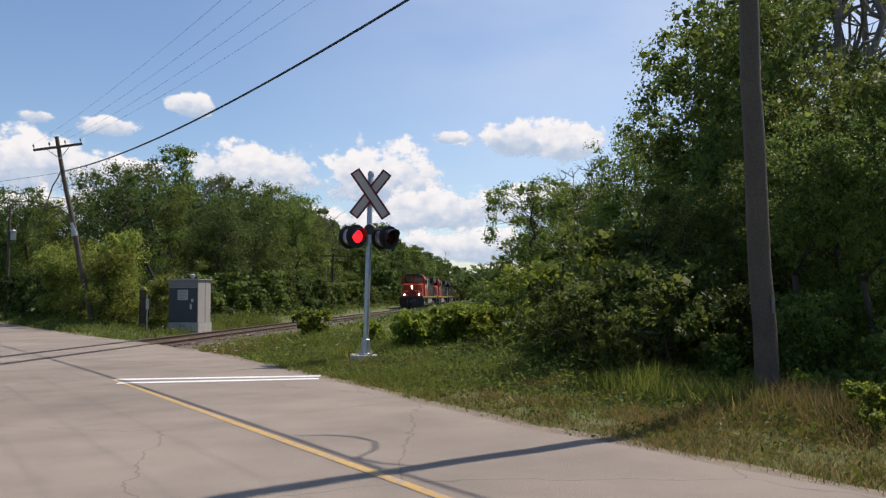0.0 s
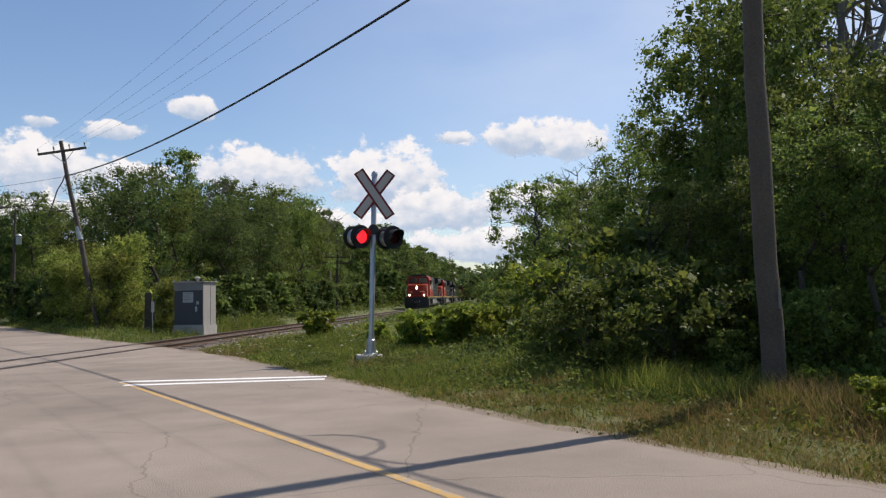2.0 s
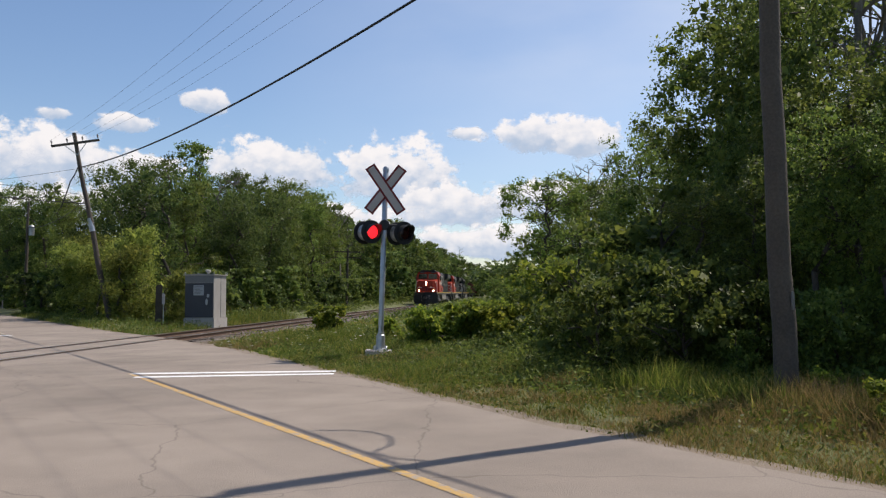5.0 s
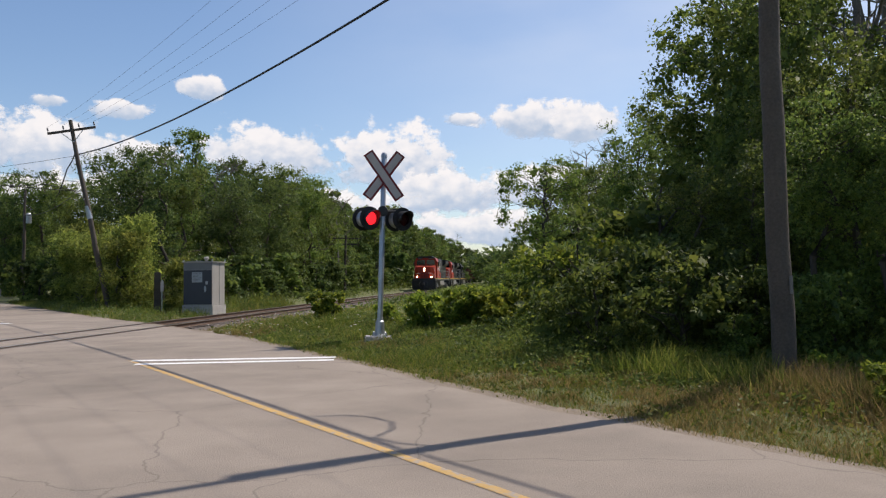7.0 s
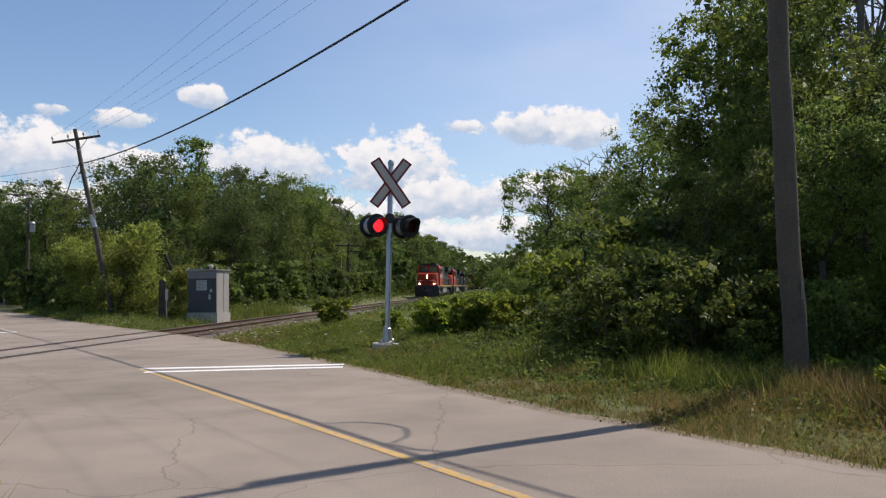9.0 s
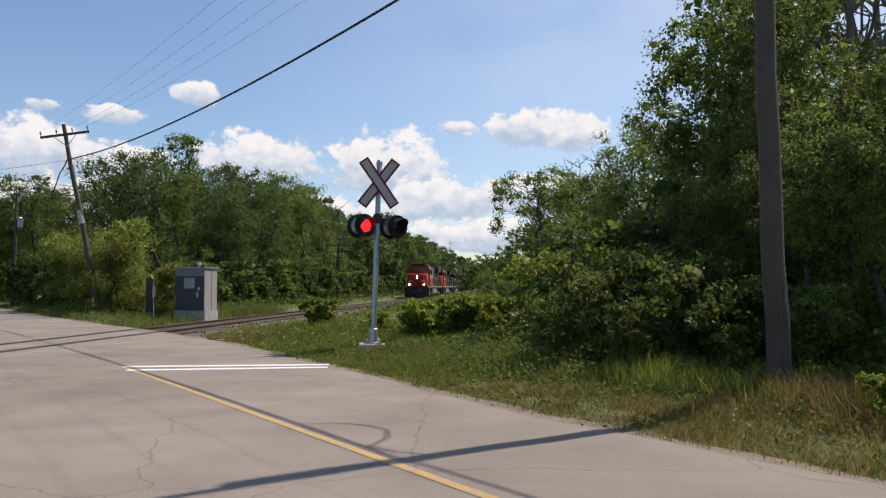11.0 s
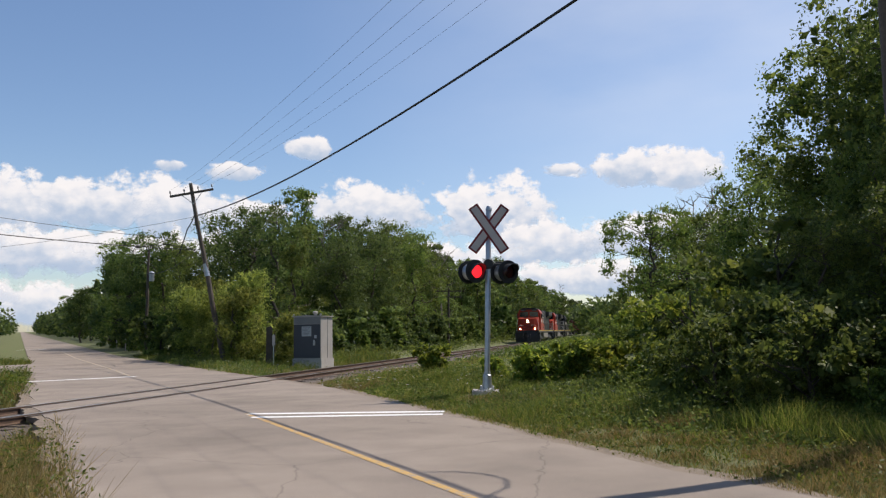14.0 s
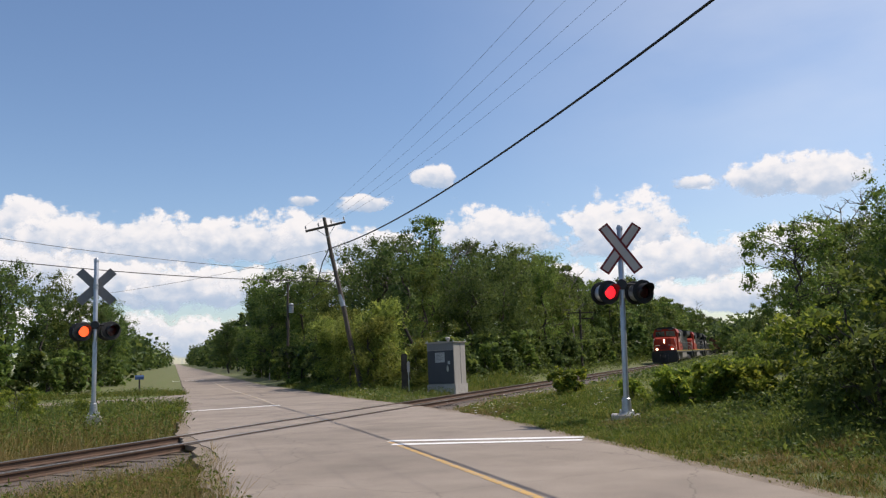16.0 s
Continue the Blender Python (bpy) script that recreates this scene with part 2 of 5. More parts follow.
def asphalt():
    m = material("worn_asphalt", (0.315, 0.266, 0.220), 0.95, other=(0.195, 0.165, 0.138), scale=0.9, fine=75, bump=0.35, mix=0.55, spec=0.25)
    n, l = m.node_tree.nodes, m.node_tree.links
    b = n["Principled BSDF"]
    base = b.inputs["Base Color"].links[0].from_socket
    tc = n.new("ShaderNodeTexCoord")
    # darker stains
    st = n.new("ShaderNodeTexNoise")
    st.inputs["Scale"].default_value, st.inputs["Detail"].default_value = 0.22, 5
    l.new(tc.outputs["Object"], st.inputs["Vector"])
    sr = n.new("ShaderNodeMapRange")
    sr.inputs[1].default_value, sr.inputs[2].default_value, sr.inputs[3].default_value, sr.inputs[4].default_value = 0.46, 0.70, 1.0, 0.74
    l.new(st.outputs["Fac"], sr.inputs[0])
    # hair cracks
    wob = n.new("ShaderNodeTexNoise")
    wob.inputs["Scale"].default_value, wob.inputs["Detail"].default_value = 1.6, 4
    l.new(tc.outputs["Object"], wob.inputs["Vector"])
    add = n.new("ShaderNodeVectorMath")
    add.operation = "MULTIPLY_ADD"
    add.inputs[1].default_value = (0.45, 0.45, 0.45)
    l.new(wob.outputs["Color"], add.inputs[0])
    l.new(tc.outputs["Object"], add.inputs[2])
    vor = n.new("ShaderNodeTexVoronoi")
    vor.feature = "DISTANCE_TO_EDGE"
    vor.inputs["Scale"].default_value = 0.27
    l.new(add.outputs[0], vor.inputs["Vector"])
    cr = n.new("ShaderNodeMapRange")
    cr.inputs[1].default_value, cr.inputs[2].default_value, cr.inputs[3].default_value, cr.inputs[4].default_value = 0.0008, 0.004, 0.74, 1.0
    l.new(vor.outputs["Distance"], cr.inputs[0])
    mul = n.new("ShaderNodeMath")
    mul.operation = "MULTIPLY"
    l.new(sr.outputs[0], mul.inputs[0])
    l.new(cr.outputs[0], mul.inputs[1])
    hsv = n.new("ShaderNodeHueSaturation")
    l.new(mul.outputs[0], hsv.inputs["Value"])
    l.new(base, hsv.inputs["Color"])
    l.new(hsv.outputs[0], b.inputs["Base Color"])
    return m


ASPHALT = asphalt()


def ribbon(name, line, mat, label, category, lift=0.0, thick=0.0):
    """A flat band with pairs of left and right road coordinates."""
    verts, faces = [], []
    for (u0, v0), (u1, v1) in line:
        verts += [road_point(u0, v0, lift), road_point(u1, v1, lift)]
    n = len(line)
    faces = [(2 * i, 2 * i + 1, 2 * i + 3, 2 * i + 2) for i in range(n - 1)]
    if thick:
        verts += [(p[0], p[1], p[2] - thick) for p in verts]
        k = 2 * n
        for i in range(n - 1):
            faces += [(2 * i, 2 * i + 2, k + 2 * i + 2, k + 2 * i), (2 * i + 1, k + 2 * i + 1, k + 2 * i + 3, 2 * i + 3)]
    return solid(name, Build().add(verts, faces), mat, label, category, kind="structure")


rng = random.Random(4)
ulist = [u * 0.35 for u in range(-60, 320)] + [112 + 10 * k for k in range(60)] + [720 + 100 * k for k in range(18)]
road_line = []
for u in ulist:
    jl, jr = 0.16 * noise.noise((u * 0.55, 1.3, 0)) + 0.05 * noise.noise((u * 2.3, 4, 0)), 0.14 * noise.noise((u * 0.5, 9.1, 0)) + 0.06 * noise.noise((u * 2.1, 2, 0))
    road_line.append(((u, left_edge(u) + jl), (u, right_edge(u) + jr)))
ribbon("road", road_line, ASPHALT, "sun-bleached grey asphalt two-lane road with cracks and stains", "road", 0.0, 0.2)
GRAVEL = material("gravel_shoulder", (0.26, 0.21, 0.155), 0.95, other=(0.14, 0.11, 0.08), scale=3, fine=45, bump=0.8)
for name, side, at in (("road_shoulder", 1, ROAD_RIGHT), ("road_shoulder", -1, ROAD_LEFT)):
    line = []
    for u in [k * 0.35 for k in range(-20, 200)]:
        w = 0.30 + 0.2 * noise.noise((u * 0.8, side * 5.0, 0)) + 0.10 * noise.noise((u * 3.1, side * 2.0, 0))
        e = right_edge(u) if side > 0 else left_edge(u)
        line.append(((u, e - side * 0.3), (u, e + side * w)))
    ribbon(name, line, GRAVEL, "strip of loose gravel and sand beside the asphalt", "shoulder", -0.012, 0.1)


def paint(name, colour, wear):
    """Road paint that has flaked off in places, down to the asphalt."""
    m = material(name, colour, 0.7, other=tuple(c * 0.8 for c in colour), scale=2, fine=40, bump=0.1)
    n, l = m.node_tree.nodes, m.node_tree.links
    b = n["Principled BSDF"]
    base = b.inputs["Base Color"].links[0].from_socket
    tc, t, r, mx = n.new("ShaderNodeTexCoord"), n.new("ShaderNodeTexNoise"), n.new("ShaderNodeMapRange"), n.new("ShaderNodeMix")
    t.inputs["Scale"].default_value, t.inputs["Detail"].default_value = 9, 8
    l.new(tc.outputs["Object"], t.inputs["Vector"])
    r.inputs[1].default_value, r.inputs[2].default_value = wear - 0.06, wear + 0.06
    l.new(t.outputs["Fac"], r.inputs[0])
    mx.data_type = "RGBA"
    mx.inputs[7].default_value = (0.27, 0.245, 0.22, 1)
    l.new(r.outputs[0], mx.inputs[0])
    l.new(base, mx.inputs[6])
    l.new(mx.outputs[2], b.inputs["Base Color"])
    return m


# paved apron joining from the left beyond the railway
apron = []
for k in range(25):
    v = 0.4 - 16 * k / 24
    flare = 4.5 * math.exp(-k / 4.0)
    apron.append(((43.0 - flare + 0.2 * noise.noise((k * 0.7, 0, 1)), v), (51.0 + flare * 1.3 + 0.2 * noise.noise((k * 0.7, 5, 1)), v)))
ribbon("driveway", apron, ASPHALT, "paved driveway apron joining the road between grass plots", "driveway", 0.006, 0.35)
YELLOW, LINE_WHITE, YELLOW_OLD = paint("yellow_road_paint", (0.50, 0.31, 0.095), 0.565), paint("white_road_paint", (0.80, 0.80, 0.78), 0.75), paint("faded_yellow_road_paint", (0.45, 0.33, 0.15), 0.47)


def mid_v(u):
    return 3.40 + 0.012 * (u - 5)


ribbon("centre_line", [((u, mid_v(u) - 0.05), (u, mid_v(u) + 0.05)) for u in [k * 0.5 for k in range(-24, 31)] + [15.25]], YELLOW, "solid yellow painted centre line, scuffed", "road marking", 0.004)
ribbon("centre_line", [((u, 3.12), (u, 3.24)) for u in [33.6 + k for k in range(60)]], YELLOW_OLD, "faded yellow centre line beyond the crossing", "road marking", 0.004)


def bar(a, b, width, label):
    """A painted bar between two points on the ground."""
    a, b = Vector((*a, 0)), Vector((*b, 0))
    side = Vector((a.y - b.y, b.x - a.x, 0)).normalized() * width / 2
    n = 8
    line = []
    for k in range(n + 1):
        p = a.lerp(b, k / n)
        w = 1 + 0.06 * noise.noise((p.x * 3, p.y * 3, 0))
        line.append((to_road(*(p + side * w).xy), to_road(*(p - side * w).xy)))
    ribbon("stop_line", line, LINE_WHITE, label, "road marking", 0.005)


bar((-5.93, 14.40), (-2.22, 14.72), 0.26, "bright white painted stop line before the railway crossing")
bar((-5.62, 13.78), (-2.18, 14.24), 0.24, "bright white painted stop line before the railway crossing")
bar((-19.1, 25.5), (-16.3, 28.6), 0.4, "white stop line on the far side of the railway")
bar((-63.0, 84.0), (-60.2, 87.0), 0.6, "distant white stop line across one lane")

# ---- railway ----
RAIL_DIR = Vector((RAIL_SLOPE, 1, 0)).normalized()
RAIL_SIDE = Vector((1, -RAIL_SLOPE, 0)).normalized()
RAIL_TOP = 0.03


def rail_point(s, side=0.0, z=0.0):
    """s metres along the railway from y = 0, side metres to its right."""
    p = Vector((RAIL_X0, 0, 0)) + RAIL_DIR * s + RAIL_SIDE * side
    return Vector((p.x, p.y, z))


RAIL_TURN = math.degrees(math.atan2(-RAIL_DIR.x, RAIL_DIR.y))
BALLAST = material("brown_ballast_stone", (0.145, 0.115, 0.092), 0.95, other=(0.062, 0.050, 0.041), scale=2.5, fine=14, bump=1.0)
RAIL_STEEL = material("rusty_rail_side", (0.12, 0.070, 0.045), 0.8, 0.2, other=(0.07, 0.045, 0.032), scale=4, bump=0.2)
RAIL_SHINE = material("polished_rail_head", (0.50, 0.47, 0.44), 0.3, 0.9, other=(0.36, 0.32, 0.29), scale=3, bump=0.02)
TIE = material("creosoted_tie", (0.070, 0.052, 0.040), 0.9, other=(0.115, 0.092, 0.075), scale=4, fine=30, bump=0.5, rand=0.25)
track = thing("railway_track", "straight single railway track on brown ballast with wooden ties", "railway", pose(RAIL_X0, 0, 0, 0, 0, RAIL_TURN), kind="structure")
bal = Build()
ss = [-60 + 0.5 * k for k in range(320)] + [100 + 4 * k for k in range(120)]
prof = [(-2.3, -0.36), (-1.55, -0.15), (-0.75, -0.13), (0, -0.14), (0.75, -0.13), (1.55, -0.15), (2.3, -0.36)]
verts = [(x + 0.08 * noise.noise((x, s * 1.3, 2)), s, z + 0.035 * noise.noise((x * 2, s * 1.7, 4))) for s in ss for x, z in prof]
bal.add(verts, [(i * 7 + j, i * 7 + j + 1, i * 7 + j + 8, i * 7 + j + 7) for i in range(len(ss) - 1) for j in range(6)])
part("ballast", bal, BALLAST, track, smooth=True)
for sx in (-0.7525, 0.7525):
    rail = part("rail", Build().prism([(sx - 0.075, -0.12), (sx + 0.075, -0.12), (sx + 0.07, -0.105), (sx + 0.012, -0.09), (sx + 0.012, -0.015), (sx + 0.036, -0.005), (sx + 0.036, 0.018),
                                       (sx - 0.036, 0.018), (sx - 0.036, -0.005), (sx - 0.012, -0.015), (sx - 0.012, -0.09), (sx - 0.07, -0.105)], "y", -60, 560), RAIL_STEEL, track)
    part("rail_head", Build().box(sx - 0.034, sx + 0.034, -60, 560, 0.0185, RAIL_TOP), RAIL_SHINE, rail, "rail head worn bright by wheels")
# asphalt between and beside the rails, with open flangeways
inner = [(-0.62, 0.62), (-0.90, -0.80), (0.80, 0.90)]
FLANGE = material("greasy_flangeway_filler", (0.05, 0.043, 0.037), 0.8, other=(0.09, 0.078, 0.066), scale=5, fine=40, bump=0.4)


def rail_strip(name, a, b, mat, label, lift):
    """A band along the rails where they cross the road, cut off at the road's edges."""
    line = []
    for k in range(13):
        s = []
        for off in (a, b):
            p0, p1 = rail_point(0, off), rail_point(10, off)
            v0, v1 = to_road(p0.x, p0.y)[1], to_road(p1.x, p1.y)[1]
            sl, sr = (ROAD_LEFT - 0.1 - v0) / (v1 - v0) * 10, (ROAD_RIGHT + 0.1 - v0) / (v1 - v0) * 10
            q = rail_point(sl + (sr - sl) * k / 12, off)
            s.append(to_road(q.x, q.y))
        line.append((s[0], s[1]))
    ribbon(name, line, mat, label, "crossing", lift)


for sx in (-0.7525, 0.7525):
    rail_strip("flangeway", sx - 0.16, sx - 0.036, FLANGE, "dark greasy strip beside the rail in the road", 0.004)
    rail_strip("flangeway", sx + 0.036, sx + 0.16, FLANGE, "dark greasy strip beside the rail in the road", 0.004)


# ---- clouds: a far backdrop ----
def cloud_material():
    m = bpy.data.materials.new("cloud_backdrop")
    m.use_nodes = True
    n, l = m.node_tree.nodes, m.node_tree.links
    n.remove(n["Principled BSDF"])
    out = n["Material Output"]
    uv, sd = n.new("ShaderNodeUVMap"), n.new("ShaderNodeUVMap")
    uv.uv_map, sd.uv_map = "shape", "place"
    # distance from the cloud's middle, its underside flatter than its top
    sep = n.new("ShaderNodeSeparateXYZ")
    l.new(uv.outputs[0], sep.inputs[0])

    def op(kind, a, b=None, c=None):
        o = n.new("ShaderNodeMath")
        o.operation = kind
        for i, x in enumerate((a, b, c)):
            if x is None:
                continue
            if isinstance(x, (int, float)):
                o.inputs[i].default_value = x
            else:
                l.new(x, o.inputs[i])
        return o.outputs[0]

    down = op("MINIMUM", sep.outputs[1], 0.0)
    y = op("MULTIPLY_ADD", down, 0.25, sep.outputs[1])
    rr = op("SQRT", op("ADD", op("MULTIPLY", sep.outputs[0], sep.outputs[0]), op("MULTIPLY", y, y)))
    big, small, mid = (n.new("ShaderNodeTexNoise") for _ in range(3))
    big.inputs["Scale"].default_value, big.inputs["Detail"].default_value, big.inputs["Roughness"].default_value = 0.45, 9, 0.6
    mid.inputs["Scale"].default_value, mid.inputs["Detail"].default_value = 0.35, 6
    small.inputs["Scale"].default_value, small.inputs["Detail"].default_value = 0.9, 7
    for t in (big, small, mid):
        l.new(sd.outputs[0], t.inputs["Vector"])
    dens = op("ADD", op("SUBTRACT", 1.02, rr), op("MULTIPLY", op("SUBTRACT", big.outputs["Fac"], 0.5), 1.9))
    alpha = n.new("ShaderNodeMapRange")
    alpha.interpolation_type = "SMOOTHSTEP"
    alpha.inputs[1].default_value, alpha.inputs[2].default_value, alpha.inputs[4].default_value = 0.10, 0.34, 0.97
    l.new(dens, alpha.inputs[0])
    shade = n.new("ShaderNodeMapRange")
    shade.interpolation_type = "SMOOTHSTEP"
    shade.inputs[1].default_value, shade.inputs[2].default_value = -0.65, 0.75
    l.new(op("ADD", sep.outputs[1], op("MULTIPLY", op("SUBTRACT", small.outputs["Fac"], 0.5), 1.8)), shade.inputs[0])
    mix = n.new("ShaderNodeMix")
    mix.data_type = "RGBA"
    mix.inputs[6].default_value, mix.inputs[7].default_value = (0.45, 0.58, 0.76, 1), (0.95, 0.96, 0.98, 1)
    l.new(shade.outputs[0], mix.inputs[0])
    em, tr, ms = n.new("ShaderNodeEmission"), n.new("ShaderNodeBsdfTransparent"), n.new("ShaderNodeMixShader")
    em.inputs["Strength"].default_value = 0.93
    l.new(mix.outputs[2], em.inputs["Color"])
    l.new(alpha.outputs[0], ms.inputs[0])
    l.new(tr.outputs[0], ms.inputs[1])
    l.new(em.outputs[0], ms.inputs[2])
    l.new(ms.outputs[0], out.inputs["Surface"])
    return m


# bearing to the left, elevation, half width and half height, in degrees
CLOUDS = [(27.6, 11.9, 1.1, 0.5), (18.0, 13.4, 1.9, 0.8), (23.2, 11.6, 1.7, 0.7), (27.3, 8.8, 4.6, 1.9), (22.3, 8.4, 3.2, 1.4), (13.9, 8.8, 4.8, 2.1), (4.3, 8.5, 4.6, 2.4), (0.6, 6.2, 4.6, 1.9),
          (-6.4, 11.4, 4.2, 1.2), (-9.3, 10.8, 2.7, 1.6), (-0.7, 11.6, 1.7, 0.6), (-1.8, 3.6, 5.0, 1.4), (46, 9.9, 2.7, 1.5), (43.1, 8.7, 4.2, 1.9), (37.5, 8.7, 4.4, 1.9), (32.2, 9.0, 4.0, 1.7), (40.7, 5.9, 9, 1.6),
          # the last two are low glowing sheets added to whiten the cream horizon
          (33.3, 5.6, 7, 1.5), (47.0, 7.0, 4.5, 1.7), (27, 5.5, 7, 1.5), (52, 7.5, 5, 2), (9, 5.0, 6, 1.5), (-8, 6.5, 6, 1.6), (38, 2.2, 8, 1.5), (45, 3.0, 8, 1.5)]
bm = bmesh.new()
l1, l2 = bm.loops.layers.uv.new("shape"), bm.loops.layers.uv.new("place")
for i, (az, el, hw, hh) in enumerate(CLOUDS):
    hw, hh, dist, n = hw * 1.65, hh * 2.1, 3600 - 25 * i, 8
    grid = {}
    for a in range(n + 1):
        for b in range(n + 1):
            x, y = a / n * 2 - 1, b / n * 2 - 1
            aa, ee = radians(az - x * hw), radians(el + y * hh)
            grid[a, b] = (bm.verts.new((-math.sin(aa) * math.cos(ee) * dist, math.cos(aa) * math.cos(ee) * dist, math.sin(ee) * dist)), (x * 1.5, y * 1.6), (-(az - x * hw) + i * 3.1, (el + y * hh) * 1.25))
    for a in range(n):
        for b in range(n):
            cs = [grid[a, b], grid[a + 1, b], grid[a + 1, b + 1], grid[a, b + 1]]
            f = bm.faces.new([c[0] for c in cs])
            for lp, c in zip(f.loops, cs):
                lp[l1].uv, lp[l2].uv = c[1], c[2]
me = bpy.data.meshes.new("backdrop")
bm.to_mesh(me)
bm.free()
me.materials.append(cloud_material())
backdrop = tagged(new("backdrop", me), "white fair-weather cumulus clouds low over the horizon, with added horizon haze", "clouds", kind="structure")
backdrop.visible_shadow = False


# thin high haze on a glowing sheet; the sun's glare is put into its cover
def veil_material():
    m = bpy.data.materials.new("high_haze_sun_glare")
    m.use_nodes = True
    n, l = m.node_tree.nodes, m.node_tree.links
    n.remove(n["Principled BSDF"])
    uv, sep, streak, amount, cover = n.new("ShaderNodeUVMap"), n.new("ShaderNodeSeparateXYZ"), n.new("ShaderNodeTexNoise"), n.new("ShaderNodeMapRange"), n.new("ShaderNodeMath")
    uv.uv_map = "cover"
    tc, mp = n.new("ShaderNodeTexCoord"), n.new("ShaderNodeMapping")
    mp.inputs["Scale"].default_value, mp.inputs["Rotation"].default_value = (0.0012, 0.0012, 0.0034), (0, radians(24), 0)
    l.new(tc.outputs["Object"], mp.inputs["Vector"])
    l.new(mp.outputs[0], streak.inputs["Vector"])
    streak.inputs["Scale"].default_value, streak.inputs["Detail"].default_value = 1.0, 7
    l.new(uv.outputs[0], sep.inputs[0])
    amount.inputs[1].default_value, amount.inputs[2].default_value, amount.inputs[3].default_value, amount.inputs[4].default_value = 0.3, 0.7, 0.45, 1.0
    l.new(streak.outputs["Fac"], amount.inputs[0])
    cover.operation = "MULTIPLY"
    l.new(sep.outputs[0], cover.inputs[0])
    l.new(amount.outputs[0], cover.inputs[1])
    em, tr, ms = n.new("ShaderNodeEmission"), n.new("ShaderNodeBsdfTransparent"), n.new("ShaderNodeMixShader")
    em.inputs["Color"].default_value, em.inputs["Strength"].default_value = (0.84, 0.91, 1.0, 1), 0.95
    l.new(cover.outputs[0], ms.inputs[0])
    l.new(tr.outputs[0], ms.inputs[1])
    l.new(em.outputs[0], ms.inputs[2])
    l.new(ms.outputs[0], n["Material Output"].inputs["Surface"])
    return m


bm = bmesh.new()
layer, grid, n = bm.loops.layers.uv.new("cover"), {}, 30
for a in range(n + 1):
    for b in range(n + 1):
        az, el = 22 - 100 * a / n, 4 + 56 * b / n
        aa, ee = radians(az), radians(el)
        near = max(0.0, 1 - math.hypot((az + 26) / 48, (el - 34) / 42)) ** 1.1
        grid[a, b] = (bm.verts.new((-math.sin(aa) * math.cos(ee) * 3950, math.cos(aa) * math.cos(ee) * 3950, math.sin(ee) * 3950)), min(1.0, 0.72 * near))
for a in range(n):
    for b in range(n):
        cs = [grid[a, b], grid[a + 1, b], grid[a + 1, b + 1], grid[a, b + 1]]
        for lp, c in zip(bm.faces.new([c[0] for c in cs]).loops, cs):
            lp[layer].uv = (c[1], 0)
me = bpy.data.meshes.new("backdrop")
bm.to_mesh(me)
bm.free()
me.materials.append(veil_material())
haze = tagged(new("backdrop", me), "thin white high haze with painted sun glare across the sunny side of the sky", "haze", kind="structure")
haze.visible_shadow = False

# ---- trees, shrubs and grass ----
def unit(n, r):
    d = r.normal(size=(n, 3))
    return d / np.linalg.norm(d, axis=1)[:, None]


def leaf_quads(centres, size, r, droop=0.25, slim=0.55, up=0.9):
    """Pointed leaves, four corners each, at the centres; size: length; up: how far they face the sky."""
    n = len(centres)
    along = unit(n, r)
    along[:, 2] -= droop
    along /= np.linalg.norm(along, axis=1)[:, None]
    face = unit(n, r)
    face[:, 2] += up
    side = np.cross(along, face)
    side /= np.linalg.norm(side, axis=1)[:, None] + 1e-9
    ln = (size * r.uniform(0.6, 1.3, n))[:, None]
    a = centres - along * ln * 0.5
    b = centres + side * ln * slim * 0.5 + along * ln * 0.05
    c = centres + along * ln * 0.5
    d = centres - side * ln * slim * 0.5 + along * ln * 0.05
    return np.stack([a, b, c, d], axis=1).reshape(-1, 3)


def crown(clumps, per, size, r, flat=0.6):
    """Leaves scattered round clump centres (x, y, z, radius)."""
    out = []
    for x, y, z, rad in clumps:
        k = max(6, int(per * rad * rad))
        p = unit(k, r) * (rad * r.uniform(0.25, 1.0, k) ** 0.6)[:, None]
        p[:, 2] *= flat
        out.append(p + np.array([x, y, z]))
    return np.concatenate(out)


def limb(b, start, end, r0, r1, r, wander=0.1, n=5, sides=6):
    start, end = Vector(start), Vector(end)
    ln = (end - start).length
    pts = [start.lerp(end, k / n) + Vector(r.normal(size=3)) * (wander * ln * 0.3 * (0 < k < n)) + Vector((0, 0, math.sin(k / n * math.pi) * ln * 0.06)) for k in range(n + 1)]
    b.tube(pts, [r0 + (r1 - r0) * k / n for k in range(n + 1)], sides, False)
    return pts


